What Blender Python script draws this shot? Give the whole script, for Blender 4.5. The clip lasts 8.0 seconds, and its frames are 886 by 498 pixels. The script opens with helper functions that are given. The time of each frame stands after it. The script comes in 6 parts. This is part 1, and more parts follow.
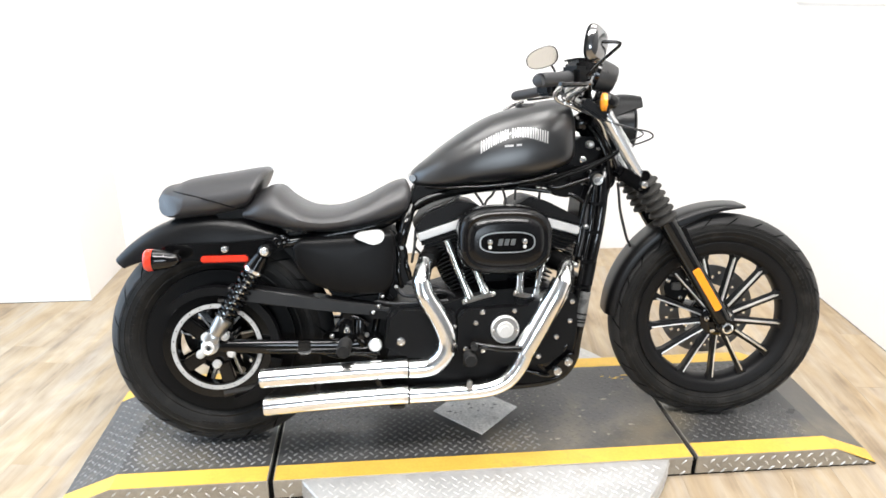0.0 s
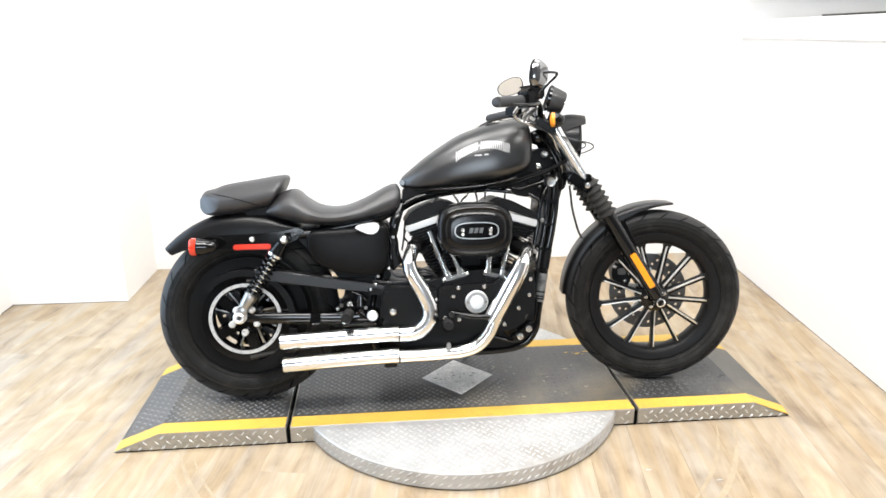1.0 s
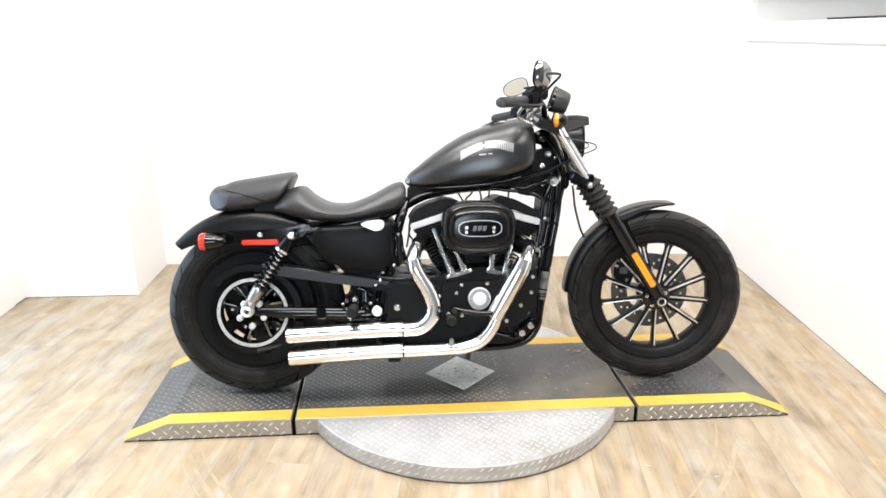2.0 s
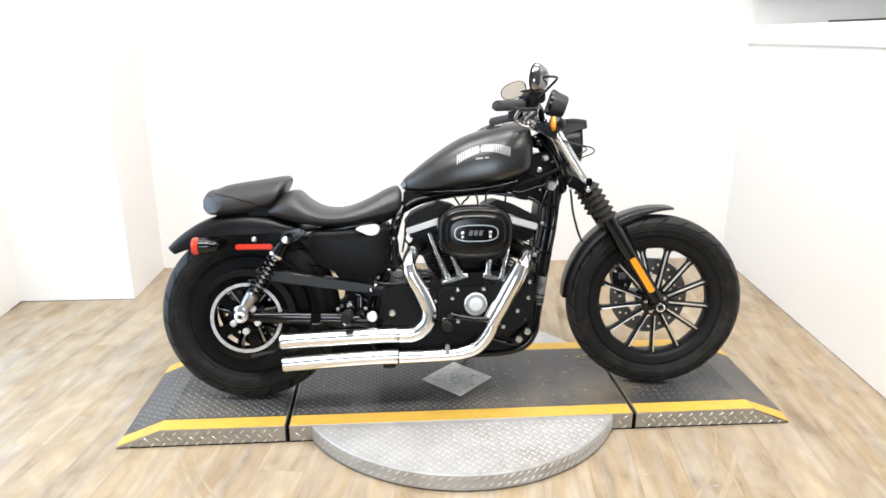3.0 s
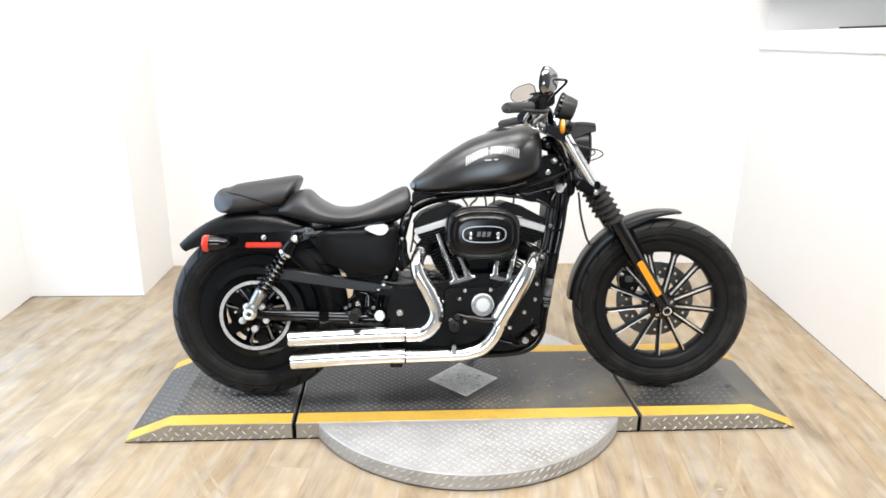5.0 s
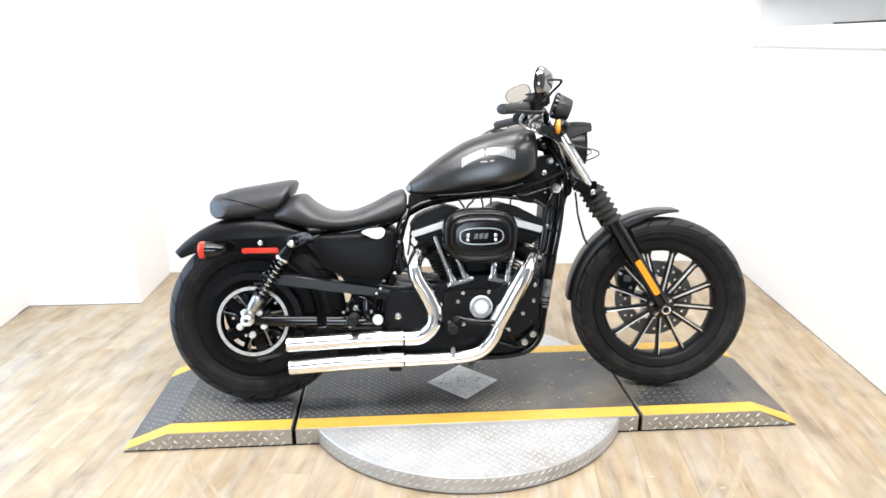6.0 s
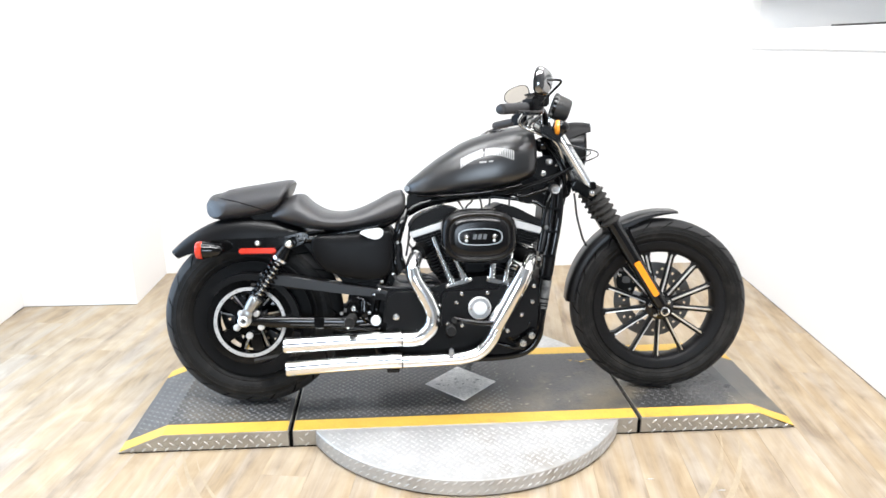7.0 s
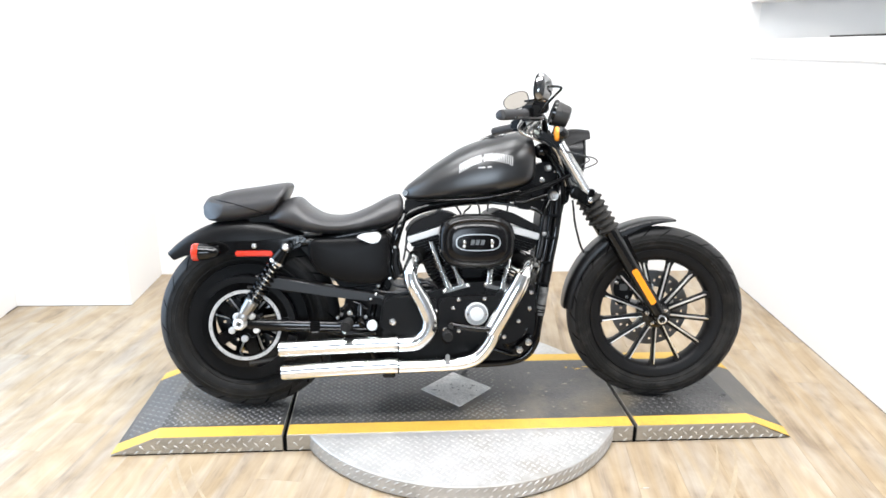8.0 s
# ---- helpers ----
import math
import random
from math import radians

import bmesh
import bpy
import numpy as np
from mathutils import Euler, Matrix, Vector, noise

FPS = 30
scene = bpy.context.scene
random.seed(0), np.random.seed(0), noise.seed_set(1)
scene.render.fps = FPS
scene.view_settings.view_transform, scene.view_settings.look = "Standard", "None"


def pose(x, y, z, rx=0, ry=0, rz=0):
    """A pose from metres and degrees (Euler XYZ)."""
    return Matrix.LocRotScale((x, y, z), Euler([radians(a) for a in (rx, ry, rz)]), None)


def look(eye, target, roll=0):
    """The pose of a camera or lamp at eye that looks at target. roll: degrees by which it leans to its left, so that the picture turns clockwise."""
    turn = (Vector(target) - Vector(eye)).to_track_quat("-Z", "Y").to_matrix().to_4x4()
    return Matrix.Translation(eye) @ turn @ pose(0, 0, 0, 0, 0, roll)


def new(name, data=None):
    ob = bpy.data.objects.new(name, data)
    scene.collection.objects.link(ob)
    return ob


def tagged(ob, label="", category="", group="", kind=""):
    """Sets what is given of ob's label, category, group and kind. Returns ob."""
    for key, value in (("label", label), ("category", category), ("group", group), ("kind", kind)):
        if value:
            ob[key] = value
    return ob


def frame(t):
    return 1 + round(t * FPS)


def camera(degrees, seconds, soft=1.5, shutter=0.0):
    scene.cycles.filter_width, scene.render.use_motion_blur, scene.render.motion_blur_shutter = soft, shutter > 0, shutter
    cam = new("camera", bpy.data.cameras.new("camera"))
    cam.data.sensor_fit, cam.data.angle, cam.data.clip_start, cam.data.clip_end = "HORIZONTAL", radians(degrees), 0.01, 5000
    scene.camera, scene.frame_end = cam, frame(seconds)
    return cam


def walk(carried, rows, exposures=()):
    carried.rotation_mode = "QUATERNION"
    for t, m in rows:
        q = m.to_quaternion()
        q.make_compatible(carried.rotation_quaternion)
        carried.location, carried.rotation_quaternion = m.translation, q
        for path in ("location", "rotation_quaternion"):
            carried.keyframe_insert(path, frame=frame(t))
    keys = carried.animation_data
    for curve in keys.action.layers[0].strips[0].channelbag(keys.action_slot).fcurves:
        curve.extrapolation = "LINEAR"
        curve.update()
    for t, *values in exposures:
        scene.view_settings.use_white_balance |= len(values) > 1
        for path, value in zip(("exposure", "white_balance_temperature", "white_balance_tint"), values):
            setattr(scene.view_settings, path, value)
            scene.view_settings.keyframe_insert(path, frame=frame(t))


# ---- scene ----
cam = camera(66.4, 8.0, soft=1.65)
PATH = [
    (0, (-0.299, -1.84, 1.308), (-0.108, 0.024, 0.61), 0.6),
    (0.1, (-0.266, -1.888, 1.318), (-0.109, -0.029, 0.623), 1.5),
    (0.2, (-0.251, -1.943, 1.322), (-0.105, -0.089, 0.611), 1.6),
    (0.3, (-0.237, -2.004, 1.326), (-0.101, -0.150, 0.609), 1.3),
    (0.4, (-0.216, -2.068, 1.330), (-0.106, -0.197, 0.644), 0.8),
    (0.5, (-0.229, -2.128, 1.335), (-0.123, -0.243, 0.673), 1.1),
    (0.7, (-0.222, -2.208, 1.333), (-0.105, -0.314, 0.728), 0.0),
    (1, (-0.274, -2.322, 1.326), (-0.095, -0.425, 0.72), -0.1),
    (1.2, (-0.252, -2.358, 1.329), (-0.075, -0.468, 0.718), 0.7),
    (1.5, (-0.277, -2.378, 1.331), (-0.101, -0.481, 0.725), 0.7),
    (1.7, (-0.272, -2.373, 1.331), (-0.113, -0.474, 0.722), 0.4),
    (2.8, (-0.245, -2.343, 1.33), (-0.092, -0.442, 0.73), 0.2),
    (3, (-0.24, -2.338, 1.33), (-0.091, -0.436, 0.73), 0.3),
    (3.5, (-0.248, -2.346, 1.332), (-0.103, -0.438, 0.75), 0.4),
    (4, (-0.239, -2.351, 1.334), (-0.108, -0.447, 0.735), 0.5),
    (4.5, (-0.24, -2.353, 1.333), (-0.107, -0.446, 0.745), 0.3),
    (5, (-0.245, -2.354, 1.328), (-0.116, -0.448, 0.735), 0.9),
    (5.2, (-0.245, -2.352, 1.328), (-0.1, -0.452, 0.721), 0.2),
    (6.3, (-0.243, -2.342, 1.329), (-0.108, -0.431, 0.753), 0.0),
    (6.5, (-0.243, -2.34, 1.329), (-0.092, -0.429, 0.76), 0.5),
    (7, (-0.249, -2.335, 1.32), (-0.103, -0.427, 0.738), 0.2),
    (7.5, (-0.254, -2.331, 1.319), (-0.105, -0.423, 0.738), 1.2),
    (8, (-0.255, -2.326, 1.321), (-0.096, -0.416, 0.751), 1.1),
]
walk(cam, [(t, look(eye, target, roll)) for t, eye, target, roll in PATH],
     [(0.0, 0.0, 6550, 10), (1.6, 0.0, 6550, 10), (2.7, -0.25, 6550, 10), (5.2, -0.25, 6500, 10), (6.3, 0.0, 6300, 10), (8.0, 0.0, 6300, 10)])


# ---- light ----
world = bpy.data.worlds.new("world")
scene.world = world
world.use_nodes = True
world.node_tree.nodes["Background"].inputs[0].default_value = (0.85, 0.92, 1.0, 1)
world.node_tree.nodes["Background"].inputs[1].default_value = 0.4


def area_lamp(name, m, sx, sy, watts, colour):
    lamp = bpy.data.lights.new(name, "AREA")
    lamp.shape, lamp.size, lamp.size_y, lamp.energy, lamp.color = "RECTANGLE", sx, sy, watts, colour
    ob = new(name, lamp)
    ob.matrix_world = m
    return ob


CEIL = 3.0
# lamps out of view, without fixtures, added to light the stage
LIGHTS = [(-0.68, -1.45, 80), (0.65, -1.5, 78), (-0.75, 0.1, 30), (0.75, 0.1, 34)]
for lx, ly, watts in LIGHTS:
    area_lamp("unseen_ceiling_lamp", pose(lx, ly, CEIL - 0.08), 1.2, 0.6, watts, (1.0, 0.985, 0.97))
# unseen bluish panels: one in the left opening, one as fill behind
area_lamp("unseen_door_light", pose(-2.2, -0.05, 1.12, 90, 0, -90), 1.5, 1.95, 44, (0.56, 0.76, 1.0))
area_lamp("unseen_window_fill", pose(-0.5, -6.32, 1.85, 90, 0, 0), 2.1, 1.2, 130, (0.78, 0.89, 1.0))


# ---- materials ----
def material(name, base, rough=0.5, metal=0.0, vary=0.12, scale=8.0, grain=0.0, grain_scale=200.0, bump=0.0, bump_scale=120.0,
             coat=0.0, rough_vary=0.08, spec=0.5, per_object=0.0, stretch=(1, 1, 1), dirt=None, dirt_scale=4.0, dirt_at=0.56):
    """A surface with broad variation, fine grain and relief."""
    mat = bpy.data.materials.new(name)
    mat.use_nodes = True
    nt = mat.node_tree
    b = nt.nodes["Principled BSDF"]
    b.inputs["Metallic"].default_value = metal
    b.inputs["Coat Weight"].default_value = coat
    b.inputs["Specular IOR Level"].default_value = spec
    co = nt.nodes.new("ShaderNodeTexCoord")
    mp = nt.nodes.new("ShaderNodeMapping")
    mp.inputs["Scale"].default_value = stretch
    nt.links.new(co.outputs["Object"], mp.inputs["Vector"])
    big, fine = nt.nodes.new("ShaderNodeTexNoise"), nt.nodes.new("ShaderNodeTexNoise")
    for n, s in ((big, scale), (fine, grain_scale)):
        n.inputs["Scale"].default_value = s
        n.inputs["Detail"].default_value = 5
        nt.links.new(mp.outputs["Vector"], n.inputs["Vector"])
    add = nt.nodes.new("ShaderNodeMath")
    add.operation = "MULTIPLY_ADD"
    nt.links.new(big.outputs["Fac"], add.inputs[0])
    add.inputs[1].default_value = 2 * vary
    add.inputs[2].default_value = 1 - vary
    last = add
    if grain:
        g = nt.nodes.new("ShaderNodeMath")
        g.operation = "MULTIPLY_ADD"
        nt.links.new(fine.outputs["Fac"], g.inputs[0])
        g.inputs[1].default_value = 2 * grain
        nt.links.new(last.outputs[0], g.inputs[2])
        g2 = nt.nodes.new("ShaderNodeMath")
        g2.operation = "SUBTRACT"
        nt.links.new(g.outputs[0], g2.inputs[0])
        g2.inputs[1].default_value = grain
        last = g2
    if per_object:
        oi = nt.nodes.new("ShaderNodeObjectInfo")
        o = nt.nodes.new("ShaderNodeMath")
        o.operation = "MULTIPLY_ADD"
        nt.links.new(oi.outputs["Random"], o.inputs[0])
        o.inputs[1].default_value = 2 * per_object
        o.inputs[2].default_value = 1 - per_object
        m = nt.nodes.new("ShaderNodeMath")
        m.operation = "MULTIPLY"
        nt.links.new(o.outputs[0], m.inputs[0])
        nt.links.new(last.outputs[0], m.inputs[1])
        last = m
    mul = nt.nodes.new("ShaderNodeVectorMath")
    mul.operation = "SCALE"
    mul.inputs[0].default_value = base
    nt.links.new(last.outputs[0], mul.inputs["Scale"])
    if dirt:
        dn = nt.nodes.new("ShaderNodeTexNoise")
        dn.inputs["Scale"].default_value = dirt_scale
        dn.inputs["Detail"].default_value = 8
        dn.inputs["Roughness"].default_value = 0.65
        nt.links.new(co.outputs["Object"], dn.inputs["Vector"])
        mr = nt.nodes.new("ShaderNodeMapRange")
        mr.inputs["From Min"].default_value = dirt_at
        mr.inputs["From Max"].default_value = dirt_at + 0.16
        mr.inputs["To Max"].default_value = 0.8
        nt.links.new(dn.outputs["Fac"], mr.inputs["Value"])
        mx = nt.nodes.new("ShaderNodeMix")
        mx.data_type = "RGBA"
        nt.links.new(mr.outputs[0], mx.inputs[0])
        nt.links.new(mul.outputs[0], mx.inputs[6])
        mx.inputs[7].default_value = (*dirt, 1)
        nt.links.new(mx.outputs[2], b.inputs["Base Color"])
    else:
        nt.links.new(mul.outputs[0], b.inputs["Base Color"])
    r = nt.nodes.new("ShaderNodeMath")
    r.operation = "MULTIPLY_ADD"
    nt.links.new(big.outputs["Fac"], r.inputs[0])
    r.inputs[1].default_value = 2 * rough_vary
    r.inputs[2].default_value = rough - rough_vary
    nt.links.new(r.outputs[0], b.inputs["Roughness"])
    if bump:
        bn = nt.nodes.new("ShaderNodeTexNoise")
        bn.inputs["Scale"].default_value = bump_scale
        bn.inputs["Detail"].default_value = 3
        nt.links.new(mp.outputs["Vector"], bn.inputs["Vector"])
        bp = nt.nodes.new("ShaderNodeBump")
        bp.inputs["Strength"].default_value = bump
        bp.inputs["Distance"].default_value = 0.002
        nt.links.new(bn.outputs["Fac"], bp.inputs["Height"])
        nt.links.new(bp.outputs["Normal"], b.inputs["Normal"])
    return mat


M_SATIN = material("satin_black_paint", (0.0042, 0.0042, 0.0045), 0.31, vary=0.15, scale=6, grain=0.1, bump=0.03, bump_scale=400, spec=0.26)
M_TANK = material("denim_black_tank_paint", (0.0085, 0.0085, 0.0092), 0.31, vary=0.15, scale=6, grain=0.12, grain_scale=500, bump=0.03, bump_scale=400, spec=0.9)
M_GLOSS = material("gloss_black_paint", (0.0028, 0.0028, 0.0030), 0.09, vary=0.2, spec=0.4, scale=9, rough_vary=0.04)
M_WRINKLE = material("wrinkle_black_coating", (0.0040, 0.0040, 0.0043), 0.42, vary=0.2, scale=10, grain=0.2, grain_scale=500, bump=0.25, bump_scale=600, spec=0.14)
M_FIN = material("black_cast_metal", (0.0032, 0.0032, 0.0032), 0.38, vary=0.2, scale=20, bump=0.2, bump_scale=300, spec=0.09)
M_TYRE = material("black_tyre_rubber", (0.0112, 0.0110, 0.0107), 0.5, vary=0.25, scale=12, grain=0.2, grain_scale=300, bump=0.15, bump_scale=250, spec=0.13, dirt=(0.028, 0.0265, 0.0245), dirt_scale=14, dirt_at=0.5)
M_RUBBER = material("dark_moulded_rubber", (0.0165, 0.0148, 0.0128), 0.6, vary=0.2, scale=30, grain=0.15, bump=0.1, spec=0.35)
M_VINYL = material("black_seat_vinyl", (0.030, 0.029, 0.0302), 0.42, vary=0.12, scale=10, grain=0.1, grain_scale=400, bump=0.14, bump_scale=500, spec=0.58)
M_PLASTIC = material("black_plastic", (0.0038, 0.0038, 0.0041), 0.38, vary=0.15, spec=0.125, scale=20, bump=0.05, bump_scale=300)
M_CHROME = material("polished_chrome", (0.92, 0.92, 0.915), 0.19, metal=1.0, vary=0.03, scale=15, rough_vary=0.03)
M_ALU = material("machined_aluminium", (0.80, 0.80, 0.79), 0.36, metal=0.75, vary=0.08, scale=40, rough_vary=0.06)
M_SILVER = material("brushed_silver_paint", (0.64, 0.64, 0.63), 0.42, metal=0.3, vary=0.08, scale=30)
M_STEEL = material("zinc_bolt_steel", (0.72, 0.71, 0.69), 0.24, metal=1.0, vary=0.1, scale=60)
M_DISC = material("brake_disc_steel", (0.125, 0.125, 0.125), 0.4, metal=0.8, vary=0.2, scale=30)
M_RED = material("red_lens", (0.62, 0.035, 0.013), 0.18, vary=0.08, scale=60, coat=0.6)
M_AMBER = material("amber_lens", (0.9, 0.31, 0.018), 0.2, vary=0.06, scale=60, coat=0.6)
M_MIRROR = material("mirror_glass", (0.40, 0.38, 0.35), 0.05, metal=1.0, vary=0.01, rough_vary=0.01)
M_DECAL = material("silver_white_decal", (0.46, 0.46, 0.455), 0.35, vary=0.25, scale=60)
M_PLATE = material("worn_tread_plate_steel", (0.465, 0.46, 0.45), 0.43, metal=0.35, vary=0.26, scale=9, dirt=(0.34, 0.315, 0.28), dirt_scale=5, dirt_at=0.52, grain=0.14, grain_scale=90, bump=0.06, bump_scale=150, rough_vary=0.12)
M_MAT = material("worn_black_deck_coating", (0.056, 0.0555, 0.0550), 0.33, vary=0.4, scale=5, grain=0.3, grain_scale=60, bump=0.12, bump_scale=200, rough_vary=0.12, dirt=(0.17, 0.145, 0.105), dirt_scale=2.6, dirt_at=0.53)
M_YELLOW = material("yellow_safety_paint", (0.665, 0.41, 0.066), 0.5, vary=0.16, scale=14, grain=0.14, grain_scale=120, bump=0.08, bump_scale=160, dirt=(0.36, 0.25, 0.08), dirt_scale=9, dirt_at=0.56)
M_WALL = material("white_wall_paint", (0.815, 0.80, 0.78), 0.6, vary=0.025, scale=1.5, grain=0.015, grain_scale=120, bump=0.04, bump_scale=180, spec=0.3)
M_CEIL = material("white_ceiling_paint", (0.78, 0.78, 0.77), 0.7, vary=0.03, scale=2, bump=0.05)
# white wall lying in shade, the shade put into a greyer base
M_DIM_WALL = material("shaded_wall_grey", (0.70, 0.685, 0.665), 0.6, vary=0.05, scale=2, bump=0.04)
# surround out of view, added dark so that black parts reflect little
M_SURROUND = material("dark_unseen_surround", (0.12, 0.12, 0.122), 0.7, vary=0.1, scale=2)
M_DARK = material("dark_joint_and_gap", (0.03, 0.026, 0.022), 0.8, vary=0.2, scale=20)
M_HOSE = material("black_cable_sheath", (0.015, 0.015, 0.016), 0.35, vary=0.15, scale=40)
# near-black that paints the shade in grooves and gaps
M_GAP_SHADE = material("black_groove_gap_shade", (0.0012, 0.0012, 0.0012), 0.9, vary=0.2, scale=20, spec=0.1)
# lighter lug tops: worn coating, plus the highlight they catch, in the colour
M_LUG = material("worn_lit_lug_tops", (0.20, 0.198, 0.195), 0.36, metal=0.3, vary=0.6, scale=6, grain=0.3, grain_scale=60)
M_RAISED = material("bright_lug_steel", (0.55, 0.54, 0.52), 0.38, metal=0.4, vary=0.3, scale=9, grain=0.3, grain_scale=60)
M_CHIP = material("chipped_coating", (0.26, 0.235, 0.20), 0.5, vary=0.3, scale=40)
M_FORK = material("satin_chrome_tube", (0.84, 0.84, 0.83), 0.20, metal=0.9, vary=0.05, scale=20)
M_TREAD = material("scrubbed_tread_rubber", (0.030, 0.0295, 0.0295), 0.55, vary=0.25, scale=14, grain=0.2, grain_scale=300, bump=0.15, bump_scale=250, spec=0.2)
M_BAND = material("brushed_grey_spacer", (0.46, 0.46, 0.455), 0.42, metal=0.3, vary=0.15, scale=30)
M_CAST = material("dull_cast_alloy", (0.40, 0.40, 0.395), 0.34, metal=1.0, vary=0.15, scale=40)
M_GRIP = material("dark_grip_rubber", (0.03, 0.03, 0.032), 0.5, vary=0.2, scale=30, grain=0.15, bump=0.1, spec=0.4)
M_SMOKE = material("dark_smoked_chrome", (0.27, 0.27, 0.273), 0.16, metal=1.0, vary=0.1, scale=20)
M_AIR = material("polished_black_paint", (0.0034, 0.0034, 0.0037), 0.21, vary=0.15, scale=8, bump=0.02, bump_scale=300, spec=0.29)
M_BARE = material("scuffed_bare_metal", (0.83, 0.82, 0.80), 0.5, metal=0.06, vary=0.34, scale=26, grain=0.45, grain_scale=130, bump=0.12, bump_scale=150, dirt=(0.42, 0.41, 0.39), dirt_scale=30, dirt_at=0.55)
M_SIDE = material("dull_tread_plate", (0.36, 0.34, 0.30), 0.36, metal=0.5, vary=0.2, scale=9, grain=0.2, grain_scale=80, bump=0.06, bump_scale=150)
M_GUARD = material("satin_black_guard", (0.0085, 0.0085, 0.0090), 0.31, vary=0.2, scale=14, grain=0.1, bump=0.05, bump_scale=300, spec=0.42)
M_LABEL = material("worn_grey_label", (0.12, 0.12, 0.118), 0.45, vary=0.6, scale=35, grain=0.3, grain_scale=200, dirt=(0.02, 0.02, 0.02), dirt_scale=45, dirt_at=0.48)
M_RIM = material("satin_black_rim_coating", (0.0075, 0.0075, 0.0080), 0.44, vary=0.2, scale=20, grain=0.1, spec=0.15)
M_FLOORSCUFF = material("burnished_floor_track", (0.365, 0.290, 0.195), 0.38, vary=0.3, scale=20, grain=0.2, grain_scale=120)
M_SMUDGE = material("pale_grey_floor_smudge", (0.42, 0.40, 0.37), 0.5, vary=0.3, scale=30, grain=0.2)
M_DIAL = material("dark_smoked_housing", (0.055, 0.054, 0.053), 0.3, metal=0.5, vary=0.25, scale=20, grain=0.15, bump=0.05)
M_TIN = material("tin_pushrod_tube", (0.74, 0.74, 0.73), 0.14, metal=1.0, vary=0.05, scale=30)


def wood_material():
    """Pale oak planks: grain along the board, knots and streaks, one tone to a board."""
    mat = bpy.data.materials.new("pale_oak_plank")
    mat.use_nodes = True
    nt = mat.node_tree
    b = nt.nodes["Principled BSDF"]
    co = nt.nodes.new("ShaderNodeTexCoord")
    oi = nt.nodes.new("ShaderNodeObjectInfo")
    sc = nt.nodes.new("ShaderNodeVectorMath")
    sc.operation = "SCALE"
    sc.inputs[0].default_value = (37, 19, 11)
    nt.links.new(oi.outputs["Random"], sc.inputs["Scale"])
    ad = nt.nodes.new("ShaderNodeVectorMath")
    nt.links.new(co.outputs["Object"], ad.inputs[0])
    nt.links.new(sc.outputs[0], ad.inputs[1])

    def noise_of(scale, stretch, detail):
        mp = nt.nodes.new("ShaderNodeMapping")
        mp.inputs["Scale"].default_value = stretch
        nt.links.new(ad.outputs[0], mp.inputs["Vector"])
        n = nt.nodes.new("ShaderNodeTexNoise")
        n.inputs["Scale"].default_value = scale
        n.inputs["Detail"].default_value = detail
        n.inputs["Distortion"].default_value = 1.3
        nt.links.new(mp.outputs[0], n.inputs["Vector"])
        return n
    cloud = noise_of(2.4, (0.8, 4.6, 1), 4)
    grain = noise_of(10.0, (0.35, 9, 1), 6)
    mix = nt.nodes.new("ShaderNodeMath")
    mix.operation = "MULTIPLY_ADD"
    nt.links.new(grain.outputs["Fac"], mix.inputs[0])
    mix.inputs[1].default_value = 0.24
    m2 = nt.nodes.new("ShaderNodeMath")
    m2.operation = "MULTIPLY_ADD"
    nt.links.new(cloud.outputs["Fac"], m2.inputs[0])
    m2.inputs[1].default_value = 0.69
    nt.links.new(m2.outputs[0], mix.inputs[2])
    m3 = nt.nodes.new("ShaderNodeMath")
    m3.operation = "MULTIPLY_ADD"
    nt.links.new(oi.outputs["Random"], m3.inputs[0])
    m3.inputs[1].default_value = 0.045
    m3.inputs[2].default_value = 0.025
    nt.links.new(m3.outputs[0], m2.inputs[2])
    blotch = noise_of(5.0, (1.0, 1.6, 1), 4)
    m4 = nt.nodes.new("ShaderNodeMath")
    m4.operation = "MULTIPLY_ADD"
    nt.links.new(blotch.outputs["Fac"], m4.inputs[0])
    m4.inputs[1].default_value = 0.52
    nt.links.new(mix.outputs[0], m4.inputs[2])
    m5 = nt.nodes.new("ShaderNodeMath")
    m5.operation = "SUBTRACT"
    nt.links.new(m4.outputs[0], m5.inputs[0])
    m5.inputs[1].default_value = 0.20
    mix = m5
    ramp = nt.nodes.new("ShaderNodeValToRGB")
    e = ramp.color_ramp.elements
    e[0].position, e[0].color = 0.24, (0.145, 0.100, 0.060, 1)
    e[1].position, e[1].color = 0.80, (0.462, 0.370, 0.250, 1)
    k = ramp.color_ramp.elements.new(0.5)
    k.color = (0.335, 0.250, 0.155, 1)
    nt.links.new(mix.outputs[0], ramp.inputs[0])
    # greyer streaks between the tan ones
    tone = noise_of(1.7, (0.6, 4.5, 1), 4)
    mr = nt.nodes.new("ShaderNodeMapRange")
    mr.inputs["From Min"].default_value = 0.40
    mr.inputs["From Max"].default_value = 0.70
    mr.inputs["To Max"].default_value = 0.75
    nt.links.new(tone.outputs["Fac"], mr.inputs["Value"])
    hue = nt.nodes.new("ShaderNodeHueSaturation")
    hue.inputs["Saturation"].default_value = 0.52
    hue.inputs["Value"].default_value = 0.97
    nt.links.new(mr.outputs[0], hue.inputs["Fac"])
    nt.links.new(ramp.outputs[0], hue.inputs["Color"])
    nt.links.new(hue.outputs[0], b.inputs["Base Color"])
    r = nt.nodes.new("ShaderNodeMath")
    r.operation = "MULTIPLY_ADD"
    nt.links.new(cloud.outputs["Fac"], r.inputs[0])
    r.inputs[1].default_value = 0.25
    r.inputs[2].default_value = 0.42
    b.inputs["Specular IOR Level"].default_value = 0.32
